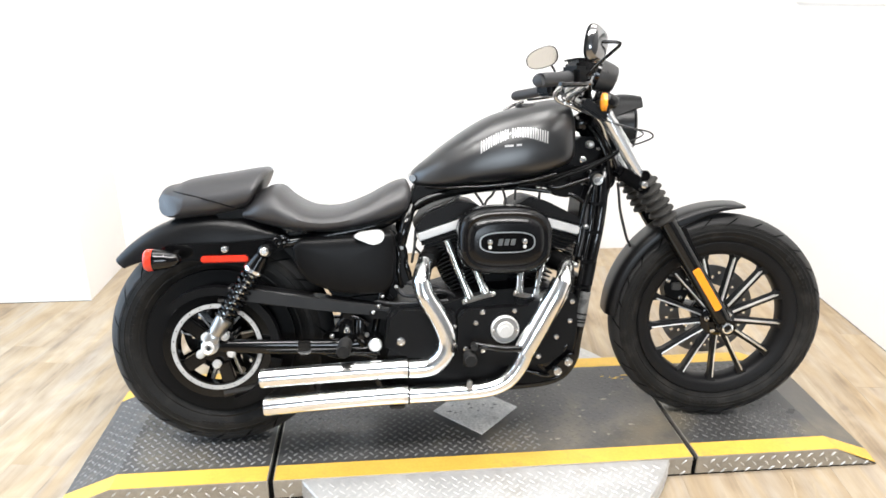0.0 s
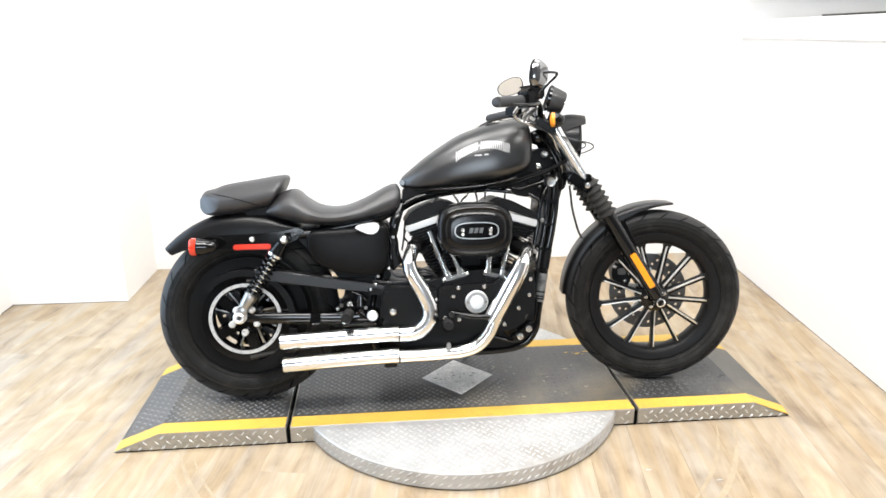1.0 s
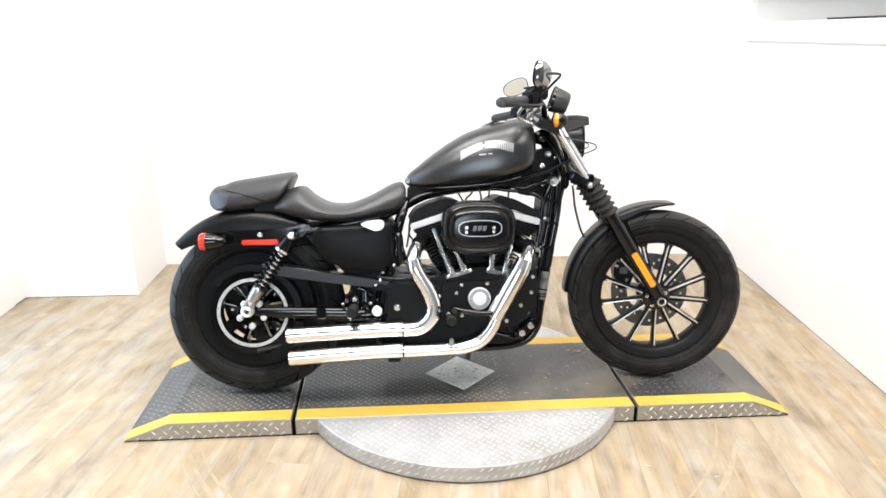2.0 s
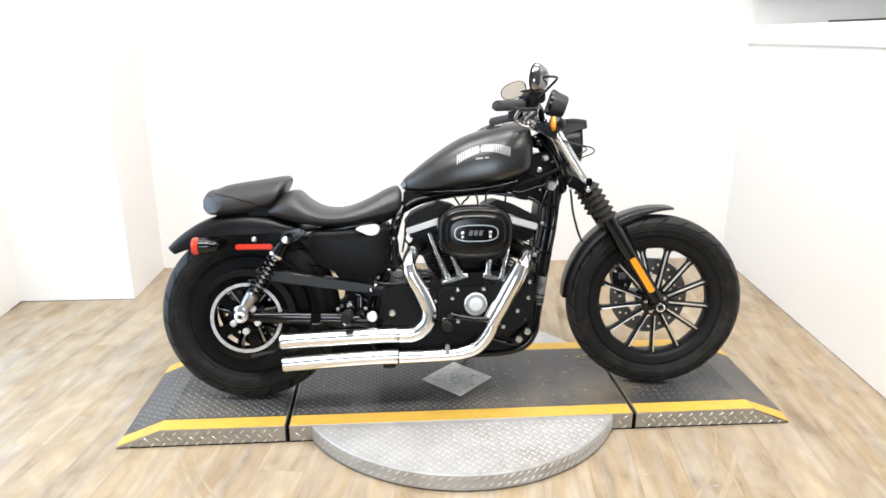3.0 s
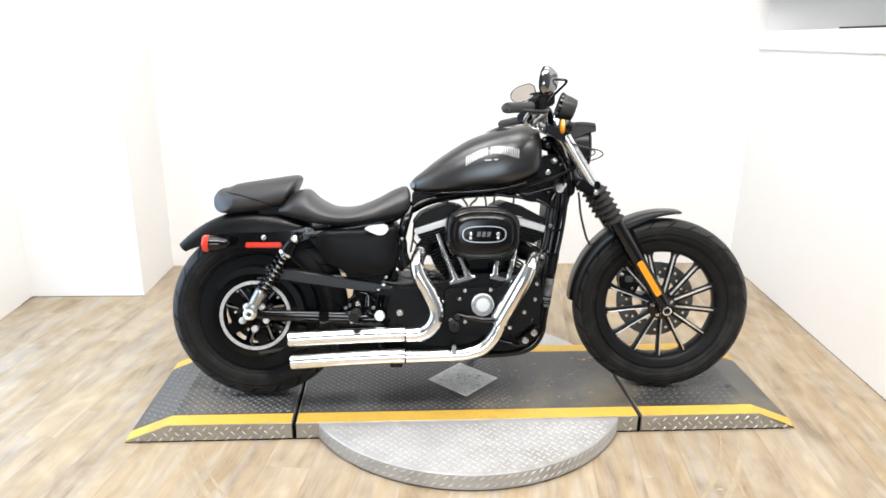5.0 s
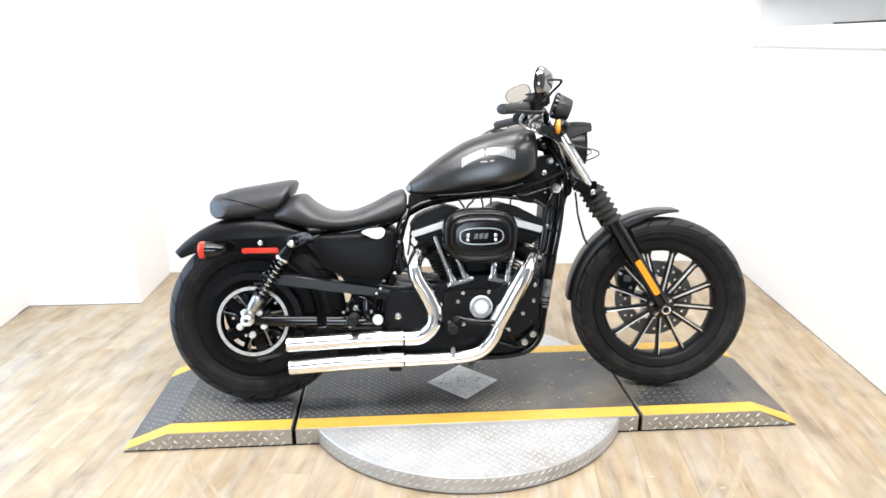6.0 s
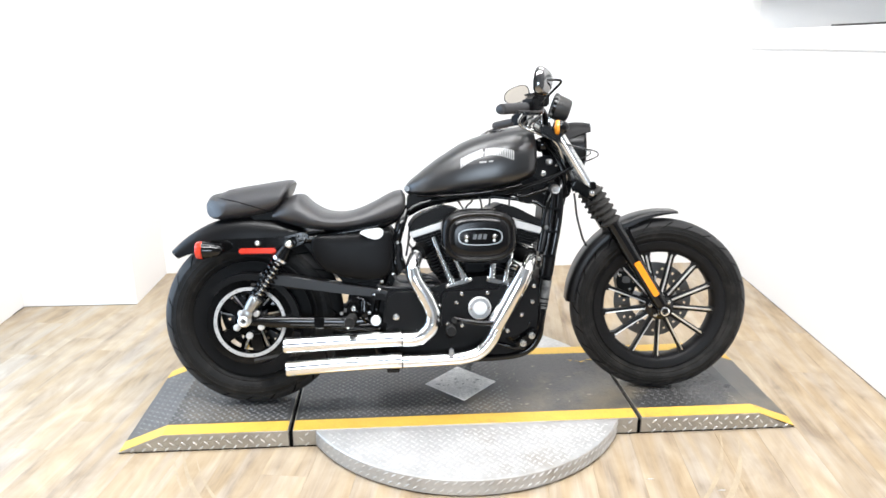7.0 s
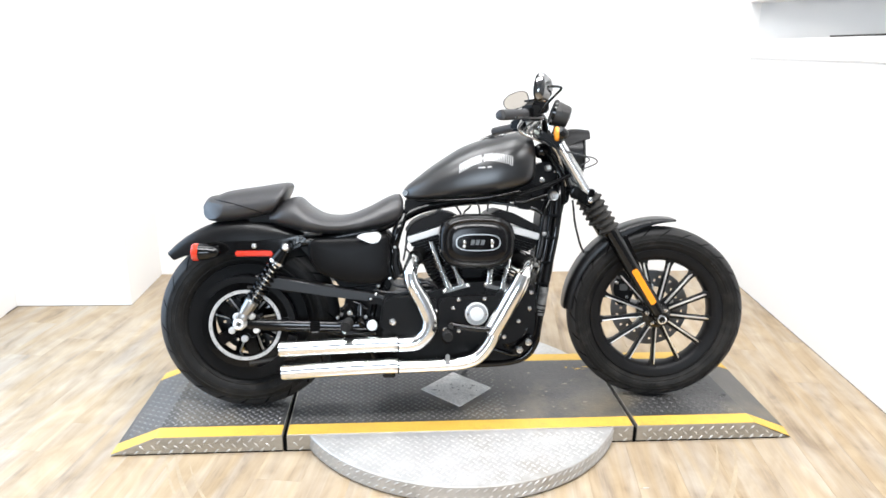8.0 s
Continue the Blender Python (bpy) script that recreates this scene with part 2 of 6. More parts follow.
    nt.links.new(r.outputs[0], b.inputs["Roughness"])
    bp = nt.nodes.new("ShaderNodeBump")
    bp.inputs["Strength"].default_value = 0.12
    bp.inputs["Distance"].default_value = 0.001
    nt.links.new(grain.outputs["Fac"], bp.inputs["Height"])
    nt.links.new(bp.outputs[0], b.inputs["Normal"])
    return mat


M_WOOD = wood_material()


# ---- mesh helpers ----
def part(name, bm, mat, parent=None, label="", smooth=38):
    """Links a bmesh as one mesh object under a thing."""
    bmesh.ops.recalc_face_normals(bm, faces=bm.faces)
    me = bpy.data.meshes.new(name)
    bm.to_mesh(me)
    bm.free()
    if smooth:
        me.polygons.foreach_set("use_smooth", [True] * len(me.polygons))
        me.set_sharp_from_angle(angle=radians(smooth))
    for m in mat if isinstance(mat, (list, tuple)) else [mat]:
        me.materials.append(m)
    ob = new(name, me)
    ob.parent = parent
    return tagged(ob, label)


def thing(name, m, label, category, group="", kind=""):
    ob = new(name)
    ob.matrix_world = m
    ob.empty_display_size = 0.1
    return tagged(ob, label, category, group, kind)


def box(bm, x0, x1, y0, y1, z0, z1, bevel=0.0, m=None):
    r = bmesh.ops.create_cube(bm, size=1, matrix=Matrix.LocRotScale(((x0 + x1) / 2, (y0 + y1) / 2, (z0 + z1) / 2), None, (x1 - x0, y1 - y0, z1 - z0)))
    vs = r["verts"]
    if bevel:
        es = list({e for v in vs for e in v.link_edges})
        vs = list({v for f in bmesh.ops.bevel(bm, geom=es, offset=bevel, segments=2, affect="EDGES")["faces"] for v in f.verts} | {v for v in vs if v.is_valid})
    if m:
        bmesh.ops.transform(bm, matrix=m, verts=[v for v in vs if v.is_valid])
    return bm


def prism(bm, outline, y0, y1, bevel=0.0, segs=2, taper=0.0):
    """An outline of (x, z) drawn out from y0 to y1; taper shrinks the y0 face."""
    n = len(outline)
    cx, cz = sum(p[0] for p in outline) / n, sum(p[1] for p in outline) / n
    a = [bm.verts.new((cx + (x - cx) * (1 - taper), y0, cz + (z - cz) * (1 - taper))) for x, z in outline]
    b = [bm.verts.new((x, y1, z)) for x, z in outline]
    fa, fb = bm.faces.new(a), bm.faces.new(b[::-1])
    for i in range(n):
        bm.faces.new((a[i], b[i], b[(i + 1) % n], a[(i + 1) % n]))
    if bevel:
        bmesh.ops.bevel(bm, geom=list(fa.edges) + list(fb.edges), offset=bevel, segments=segs, affect="EDGES")
    return bm


def loft(bm, rings, closed=True, caps=True):
    vs = [[bm.verts.new(p) for p in ring] for ring in rings]
    n = len(vs[0])
    for a, b in zip(vs, vs[1:]):
        for i in range(n if closed else n - 1):
            j = (i + 1) % n
            bm.faces.new((a[i], a[j], b[j], b[i]))
    if caps and closed:
        bm.faces.new(vs[0][::-1])
        bm.faces.new(vs[-1])
    return bm


def smooth_line(pts, steps=6):
    """A Catmull-Rom curve through the points."""
    pts = [Vector(p) for p in pts]
    if len(pts) < 3:
        return pts
    out = []
    ext = [2 * pts[0] - pts[1]] + pts + [2 * pts[-1] - pts[-2]]
    for i in range(1, len(ext) - 2):
        p0, p1, p2, p3 = ext[i - 1:i + 3]
        for k in range(steps):
            t = k / steps
            out.append(0.5 * (2 * p1 + (p2 - p0) * t + (2 * p0 - 5 * p1 + 4 * p2 - p3) * t * t + (3 * p1 - p0 - 3 * p2 + p3) * t ** 3))
    return out + [pts[-1]]


def tube(bm, pts, radius, segs=12, steps=6, hollow=0.0):
    """A round tube along a smooth line; radius may be a list, one for each given point."""
    line = smooth_line(pts, steps)
    n = len(line)
    if isinstance(radius, (list, tuple)):
        rad = [float(np.interp(i / (n - 1) * (len(radius) - 1), range(len(radius)), radius)) for i in range(n)]
    else:
        rad = [radius] * n
    rings, side = [], None
    for i, p in enumerate(line):
        d = (line[min(i + 1, n - 1)] - line[max(i - 1, 0)]).normalized()
        if side is None:
            side = d.cross(Vector((0, 1, 0)) if abs(d.y) < 0.9 else Vector((1, 0, 0))).normalized()
        side = (side - d * side.dot(d)).normalized()
        up = d.cross(side)
        rings.append([p + rad[i] * (math.cos(2 * math.pi * k / segs) * side + math.sin(2 * math.pi * k / segs) * up) for k in range(segs)])
    if hollow:
        first, d = rings[0], (line[1] - line[0]).normalized()
        inner = [line[0] + (v - line[0]) * hollow for v in first]
        deep = [v + d * 0.05 for v in inner]
        rings = [deep, inner] + rings
    return loft(bm, rings)


def lathe(bm, profile, centre=(0, 0, 0), axis="y", segs=48, turn=0.0):
    """A profile of (radius, along) turned round an axis; where it meets itself it is closed."""
    cx, cy, cz = centre
    rings = []
    for k in range(segs):
        a = turn + 2 * math.pi * k / segs
        c, s = math.cos(a), math.sin(a)
        if axis == "y":
            rings.append([(cx + r * c, cy + h, cz + r * s) for r, h in profile])
        elif axis == "x":
            rings.append([(cx + h, cy + r * c, cz + r * s) for r, h in profile])
        else:
            rings.append([(cx + r * c, cy + r * s, cz + h) for r, h in profile])
    vs = [[bm.verts.new(p) for p in ring] for ring in rings]
    m = len(profile)
    for k in range(segs):
        a, b = vs[k], vs[(k + 1) % segs]
        for i in range(m - 1):
            bm.faces.new((a[i], a[i + 1], b[i + 1], b[i]))
    bmesh.ops.remove_doubles(bm, verts=[v for ring in vs for v in (ring[0], ring[-1])], dist=1e-6)
    return bm


def rod(bm, a, b, r0, r1=None, segs=14):
    return tube(bm, [a, b], [r0, r0 if r1 is None else r1], segs, 1)


def bolt(parent, x, y, z, r=0.008, h=0.008, mat=None, name="bolt"):
    """A domed cap screw that points to the machine's right side."""
    bm = bmesh.new()
    lathe(bm, [(0, -h), (r * 0.45, -h), (r * 0.5, -h * 0.8), (r * 0.62, -h), (r * 0.9, -h * 0.85), (r, -h * 0.5), (r, 0.004)], (x, y, z), "y", 12)
    return part(name, bm, mat or M_STEEL, parent)


def super_ring(x, half, z0, z1, power=2.6, n=28, top_narrow=1.0, tilt=0.0):
    """A rounded cross-section at x; tilt leans its top forward."""
    ring = []
    for k in range(n):
        a = 2 * math.pi * k / n
        c, s = math.cos(a), math.sin(a)
        y = math.copysign(abs(c) ** (2 / power), c) * half
        v = math.copysign(abs(s) ** (2 / power), s)
        y *= 1 + (top_narrow - 1) * (v + 1) / 2
        ring.append((x + tilt * v, y, (z0 + z1) / 2 + (z1 - z0) / 2 * v))
    return ring


# ---- room ----
WT = 0.12


def slab(name, x0, x1, y0, y1, z0, z1, mat, label="", m=None, bevel=0.0):
    bm = box(bmesh.new(), x0, x1, y0, y1, z0, z1, bevel, m)
    return tagged(part(name, bm, mat, None, label, 30), kind="structure")


slab("floor_base", -3.2, 3.6, -6.6, 2.8, -0.15, -0.006, M_DARK, "dark underlay in the joints of the plank floor")
slab("wall_back", -1.6, 2.4, 1.6, 1.6 + WT, 0, CEIL, M_WALL, "smooth white painted back wall")
slab("wall_pier", -2.17, -1.6, 1.1, 1.1 + WT, 0, CEIL, M_WALL, "white painted face of the wall pier")
slab("wall_return", -1.6 - WT, -1.6, 1.1 + WT, 1.6 + WT, 0, CEIL, M_WALL, "white painted return of the wall pier")
slab("wall_left", -2.17 - WT, -2.17, 0.72, 1.1 + WT, 0, CEIL, M_WALL, "white painted side wall beside the pier")
# out-of-view opening, assumed so that the left panel can shine in
slab("wall_left_head", -2.17 - WT, -2.17, -0.82, 0.72, 2.12, CEIL, M_WALL, "white painted wall over the assumed doorway")
slab("wall_left_near", -2.17 - WT, -2.17, -1.6, -0.82, 0, CEIL, M_WALL, "white painted wall beside the assumed doorway")
slab("wall_side", -2.17 - WT, -2.17, -6.4, -1.6, 0, CEIL, M_SURROUND, "unseen dark side wall added to keep reflections dark")
RW = pose(1.667, 0, 0, 0, 0, -6.2)
slab("wall_low", 0, WT, -0.9, 1.62, 0, 1.295, M_WALL, "white painted low wall with a ledge", RW)
slab("ledge", -0.012, 0.30, -0.9, 1.62, 1.295, 1.398, M_WALL, "white painted ledge on the low wall", RW, 0.004)
slab("dark_strip", 0.02, 0.05, -0.9, 0.80, 1.398, 1.408, M_DARK, "dark strip lying along the ledge", RW)
# grey colour and curved outline together give the recess its shade gradient
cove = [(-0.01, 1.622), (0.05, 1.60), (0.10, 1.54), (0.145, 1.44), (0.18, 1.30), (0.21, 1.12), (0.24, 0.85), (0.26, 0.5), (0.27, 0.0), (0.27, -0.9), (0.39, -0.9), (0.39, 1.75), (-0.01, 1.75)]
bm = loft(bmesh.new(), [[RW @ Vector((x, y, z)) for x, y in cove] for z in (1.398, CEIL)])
tagged(part("wall_recess", bm, M_DIM_WALL, None, "curved recess wall over the ledge, its shade put into pale grey", 40), kind="structure")
# header out of view, added to keep lamp light off the recess
slab("shade_header", -0.05, WT, -0.9, 1.62, 1.60, CEIL, M_WALL, "unseen white header wall added to shade the recess", RW)
slab("wall_right", 1.55, 1.55 + WT, -6.4, -0.85, 0, CEIL, M_SURROUND, "unseen dark side wall added to keep reflections dark")
slab("wall_stub", 1.55 + WT, 3.0, -0.97, -0.85, 0, CEIL, M_DIM_WALL, "unseen grey stub wall beside the ledge")
slab("ceiling", -3.2, 3.6, -1.6, 2.8, CEIL, CEIL + 0.1, M_CEIL, "plain white painted ceiling")
slab("ceiling_surround", -3.2, 3.6, -6.6, -1.6, CEIL, CEIL + 0.1, M_SURROUND, "unseen dark ceiling added to keep reflections dark")
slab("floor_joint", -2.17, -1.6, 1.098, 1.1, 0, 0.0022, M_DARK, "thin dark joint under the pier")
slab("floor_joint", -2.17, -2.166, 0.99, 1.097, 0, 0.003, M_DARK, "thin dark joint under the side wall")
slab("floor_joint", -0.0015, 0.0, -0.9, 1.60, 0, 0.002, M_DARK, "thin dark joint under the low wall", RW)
# unseen dark rear wall, added with an opening for the window fill
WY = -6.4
slab("wall_rear_sill", -2.3, 1.7, WY - 0.1, WY, 0, 1.2, M_SURROUND, "unseen dark rear wall under the assumed window")
slab("wall_rear_head", -2.3, 1.7, WY - 0.1, WY, 2.5, CEIL, M_SURROUND, "unseen dark rear wall over the assumed window")
slab("wall_rear_a", -2.3, -1.6, WY - 0.1, WY, 1.2, 2.5, M_SURROUND, "unseen dark rear wall beside the assumed window")
slab("wall_rear_b", 0.6, 1.7, WY - 0.1, WY, 1.2, 2.5, M_SURROUND, "unseen dark rear wall beside the assumed window")


# ---- turntable and ramp deck ----
HP = 0.065


def tread(inside, x0, x1, y0, y1, place, pitch=0.026, length=0.020, width=0.0065, height=0.0013, one_way=False, flip=0):
    """Raised tread lugs in alternating directions; place maps a flat point to the surface."""
    verts, faces = [], []
    q = pitch if one_way else pitch * 0.707
    ni, nj = int((x1 - x0) / q), int((y1 - y0) / pitch)
    for i in range(ni + 1):
        for j in range(nj + 1):
            x, y = x0 + (i + 0.5) * q, y0 + (j + 0.5) * pitch
            if not one_way:
                y = y0 + (2 * j + i % 2 + 0.5) * q
            if not inside(x, y):
                continue
            a = radians(38 if one_way else 45 if i % 2 != flip else -45)
            if one_way and j % 2:
                x += pitch / 2
            c, s = math.cos(a), math.sin(a)
            k = len(verts)
            for u, v, h in ((-0.5, 0, 0), (-0.12, -0.5, 0), (0.12, -0.5, 0), (0.5, 0, 0), (0.12, 0.5, 0), (-0.12, 0.5, 0), (-0.24, 0, 1), (0.24, 0, 1)):
                du, dv = u * length, v * width
                verts.append(place(x + du * c - dv * s, y + du * s + dv * c, h * height - 0.0002))
            faces += [(k, k + 1, k + 6), (k + 1, k + 2, k + 7, k + 6), (k + 2, k + 3, k + 7), (k + 3, k + 4, k + 7), (k + 4, k + 5, k + 6, k + 7), (k + 5, k, k + 6)]
    return verts, faces


def lug_part(name, vf, mat, parent, label):
    me = bpy.data.meshes.new(name)
    me.from_pydata(vf[0], [], vf[1])
    me.materials.append(mat)
    ob = new(name, me)
    ob.parent = parent
    return tagged(ob, label, kind="stuff")


DISC_R = 0.600
turntable = thing("turntable", pose(0, 0, 0), "round steel tread-plate turntable lying on the plank floor", "turntable")
bm = lathe(bmesh.new(), [(0, HP - 0.004), (DISC_R - 0.003, HP - 0.004), (DISC_R, HP - 0.007), (DISC_R, 0.007), (DISC_R - 0.004, 0.007), (0, 0.007)], (0, 0, 0), "z", 128)
part("disc", bm, M_PLATE, turntable)
# dark inset ring: the shade under the disc, put into colour
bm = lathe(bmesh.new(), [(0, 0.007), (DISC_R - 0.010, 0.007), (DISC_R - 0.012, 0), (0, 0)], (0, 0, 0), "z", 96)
part("shadow_gap_ring", bm, M_DARK, turntable, "dark ring standing in for the shade under the disc")
lug_part("tread_pattern", tread(lambda x, y: x * x + y * y < (DISC_R - 0.015) ** 2 and abs(y) > 0.31, -0.6, 0.6, -0.6, 0.6, lambda x, y, h: (x, y, HP - 0.004 + h), 0.0215, 0.0235, 0.0062, 0.0015), M_RAISED, turntable, "raised tread lugs on the disc")
lug_part("rim_tread", tread(lambda x, y: abs(y - 0.034) < 0.022, 0, 2 * math.pi * DISC_R - 0.03, 0.006, 0.062, lambda x, y, h: ((DISC_R + h) * math.cos(x / DISC_R), (DISC_R + h) * math.sin(x / DISC_R), y), 0.0275, 0.025, 0.0056, 0.0022, True), M_RAISED, turntable, "raised tread lugs on the rim")

HALF = 0.292
STRIPE = 0.062


def deck_section(name, x0, x1, slope, label, run=0.15, chamfer=0.0, lugs_to=9.0):
    """One deck section: tread-plate body, dark tread top, yellow edges. slope: +1 or -1 for a ramp end, 0 for the middle.
    run: the slope's length; chamfer: how far the tip is cut back at its front corner; lugs_to: where the tread lugs end."""
    ob = thing(name, pose(0, 0, 0), label, "ramp deck", "sections of the ramp deck")
    if slope:
        xi, xt, xe = (x0, x1 - run, x1) if slope > 0 else (x1, x0 + run, x0)
        outline = [(xi, 0.006), (xe - 0.03 * slope, 0.006), (xe, 0.0020), (xe, 0.0035), (xt, HP), (xi, HP)]
        if slope > 0:
            outline = outline[::-1]
    else:
        outline = [(x0, 0.006), (x0, HP), (x1, HP), (x1, 0.006)]
    bm = prism(bmesh.new(), outline, -HALF, HALF, 0.0015, 1)
    for v in bm.verts:
        if chamfer and v.co.x > x1 - 0.02 and v.co.y < 0:
            v.co.x -= chamfer
    part("body", bm, M_SIDE, ob)
    # near-black strip: shade under the section, put into colour
    part("shade_strip", box(bmesh.new(), x0 + (0.05 if slope < 0 else 0.001), x1 - (0.07 if slope > 0 else 0.001), -HALF + 0.003, HALF - 0.003, 0, 0.0060), M_GAP_SHADE, ob, "near-black strip standing in for the shade under the section")
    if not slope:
        # near-black blocks that paint the shade between two sections
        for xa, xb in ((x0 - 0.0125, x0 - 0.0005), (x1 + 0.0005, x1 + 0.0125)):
            part("joint_shade", box(bmesh.new(), xa, xb, -HALF + 0.003, HALF - 0.003, 0, HP - 0.012), M_GAP_SHADE, ob, "near-black block standing in for the shaded gap between sections")

    def top_z(x):
        if slope and (x - xt) * slope > 0:
            return HP + (0.006 - HP) * (x - xt) / (xe - xt)
        return HP
    xs = [x0, xt, x1] if slope > 0 else ([x0, xt, x1] if slope < 0 else [x0, x1])
    e = 0.003

    def strip(pname, ya, yb, mat, t, lab):
        rows = []
        for x in xs:
            xx = x + (e if x == x0 else -e if x == x1 else 0)
            z = top_z(xx)
            xa, xb = (xx - (chamfer * max(0.0, (-0.15 - y) / (HALF - 0.15)) if x == x1 else 0) for y in (ya, yb))
            rows.append([(xa, ya, z + 0.0003), (xb, yb, z + 0.0003), (xb, yb, z + t), (xa, ya, z + t)])
        part(pname, loft(bmesh.new(), rows), mat, ob, lab, 20)
    strip("deck_top", -HALF + STRIPE, HALF - STRIPE, M_MAT, 0.0012, "worn black coated tread top")
    strip("yellow_edge", -HALF + 0.001, -HALF + STRIPE, M_YELLOW, 0.0016, "yellow painted edge stripe")
    strip("yellow_edge", HALF - STRIPE, HALF - 0.001, M_YELLOW, 0.0016, "yellow painted edge stripe")
    skip = (lambda x, y: abs(x) + abs(y) < 0.155) if not slope else (lambda x, y: False)
    lug_part("tread_pattern", tread(lambda x, y: not skip(x, y) and x0 + 0.02 < x < min(x1 - 0.02, lugs_to) and abs(y) < HALF - STRIPE - 0.008, x0, x1, -HALF, HALF, lambda x, y, h: (x, y, top_z(x) + 0.0013 + h), 0.0205, 0.0200, 0.0066, 0.0020), M_MAT if slope > 0 else M_LUG, ob, "raised tread lugs of the deck top")
    if not slope:
        lug_part("worn_tread", tread(lambda x, y: not skip(x, y) and lugs_to <= x < x1 - 0.02 and abs(y) < HALF - STRIPE - 0.008, x0, x1, -HALF, HALF, lambda x, y, h: (x, y, HP + 0.0013 + h), 0.0205, 0.0200, 0.0066, 0.0009), M_MAT, ob, "tread lugs worn nearly flat")
    for side in (-1, 1):
        lug_part("side_tread", tread(lambda x, y: x0 + 0.015 < x < x1 - 0.015 and 0.008 < y < top_z(x) - 0.008 and (slope or abs(x) > 0.54), x0, x1, 0.002, HP, lambda x, y, h: (x, side * (HALF + h), y), 0.0265, 0.0225, 0.0062, 0.0024, flip=1), M_RAISED, ob, "raised tread lugs on the side plate")
    return ob


deck_section("ramp_section", -1.18, -0.615, -1, "sloping end section of the deck, black tread top, yellow edges")
deck_mid = deck_section("ramp_section", -0.601, 0.596, 0, "level middle section of the deck with a bare metal diamond", lugs_to=0.17)
deck_section("ramp_section", 0.610, 1.207, 1, "sloping end section of the deck, smooth worn slope, yellow edges", 0.17, 0.029, 1.0)
bm = bmesh.new()
d = 0.136
loft(bm, [[(-d, 0, HP + 0.0005), (0, -d, HP + 0.0005), (d, 0, HP + 0.0005), (0, d, HP + 0.0005)], [(-d, 0, HP + 0.0035), (0, -d, HP + 0.0035), (d, 0, HP + 0.0035), (0, d, HP + 0.0035)]])
part("diamond_plate", bm, M_BARE, deck_mid, "bare metal diamond plate set into the deck")


def flecks(name, spots, z, mat, parent, label, seed):
    """Thin irregular patches of worn paint lying on a top face."""
    rng = random.Random(seed)
    bm = bmesh.new()
    for x, y, r, stretch in spots:
        n = 11
        ring = []
        for k in range(n):
            a = 2 * math.pi * k / n
            q = r * rng.uniform(0.45, 1.2)
            ring.append((x + q * stretch * math.cos(a), y + q * math.sin(a)))
        lo = [bm.verts.new((u, v, z)) for u, v in ring]
        hi = [bm.verts.new((u, v, z + 0.0006)) for u, v in ring]
        bm.faces.new(hi)
        bm.faces.new(lo[::-1])
        for k in range(n):
            bm.faces.new((lo[k], lo[(k + 1) % n], hi[(k + 1) % n], hi[k]))
    return tagged(part(name, bm, mat, parent, label, 20), kind="stuff")


flecks("paint_smear", [(0.512, 0.145, 0.0045, 2.6), (0.522, 0.150, 0.003, 3.0), (0.548, 0.162, 0.004, 3.2), (0.560, 0.158, 0.002, 3.0), (0.575, 0.150, 0.003, 2.0), (0.47, 0.16, 0.0025, 3.5), (0.495, 0.152, 0.002, 3.0), (0.535, 0.14, 0.0016, 2.5)], HP + 0.0030, M_YELLOW, deck_mid, "yellow paint smears on the worn deck", 4)
rng = random.Random(21)
flecks("scuff_mark", [(rng.uniform(0.12, 0.57), rng.uniform(-0.19, 0.12), rng.uniform(0.0015, 0.005), rng.uniform(0.8, 2.4)) for _ in range(24)], HP + 0.0030, M_CHIP, deck_mid, "pale scuffs and chips in the deck coating", 8)
flecks("scuff_mark", [(rng.uniform(-0.10, 0.10), rng.uniform(-0.03, 0.03), rng.uniform(0.001, 0.0035), rng.uniform(1.0, 4.0)) for _ in range(16)], HP + 0.0036, M_LUG, deck_mid, "dark scratches on the bare diamond", 9)
scuffs = flecks("floor_scuff", [(0.33, -0.80, 0.012, 1.2), (0.36, -0.775, 0.008, 1.5), (-0.57, -0.80, 0.006, 2.0), (0.75, -0.62, 0.005, 3.0), (-0.80, -0.72, 0.005, 2.0), (0.55, -0.55, 0.004, 4.0)], 0.0005, M_SMUDGE, None, "pale grey scuffs on the plank floor", 12)
tagged(scuffs, "pale grey scuffs on the plank floor", "scuffs", kind="stuff")


def floor_tracks(name, arcs, mat, label):
    """Thin worn arcs left on the floor by the turning deck, round the turntable's centre."""
    verts, faces = [], []
    for r, a0, a1, width in arcs:
        n = max(8, int(abs(a1 - a0) / 2))
        k = len(verts)
        for i in range(n + 1):
            t = i / n
            a, w = radians(a0 + (a1 - a0) * t), width * math.sin(math.pi * (0.06 + 0.88 * t)) / 2
            for rad, z in ((r - w, 0.0004), (r + w, 0.0004), (r + w, 0.0008), (r - w, 0.0008)):
                verts.append((rad * math.cos(a), rad * math.sin(a), z))
        for i in range(n):
            p = k + 4 * i
            for j in range(4):
                q = (j + 1) % 4
                faces.append((p + j, p + q, p + 4 + q, p + 4 + j))
    ob = lug_part(name, (verts, faces), mat, None, label)
    return tagged(ob, label, "floor scuffs")


floor_tracks("turning_track", [(1.010, -166, -120, 0.016), (0.972, -160, -128, 0.010), (1.040, -164, -142, 0.008), (1.002, -62, -20, 0.018), (0.945, -52, -20, 0.014)], M_FLOORSCUFF, "pale burnished arcs on the plank floor round the turntable")


# ---- motorcycle ----
# local axes: x forward, y to its left, z up from the tyre's contact; it leans on its side stand
RWX, RWZ, RR = -0.746, 0.314, 0.314
FWX, FWZ, FR = 0.732, 0.324, 0.323
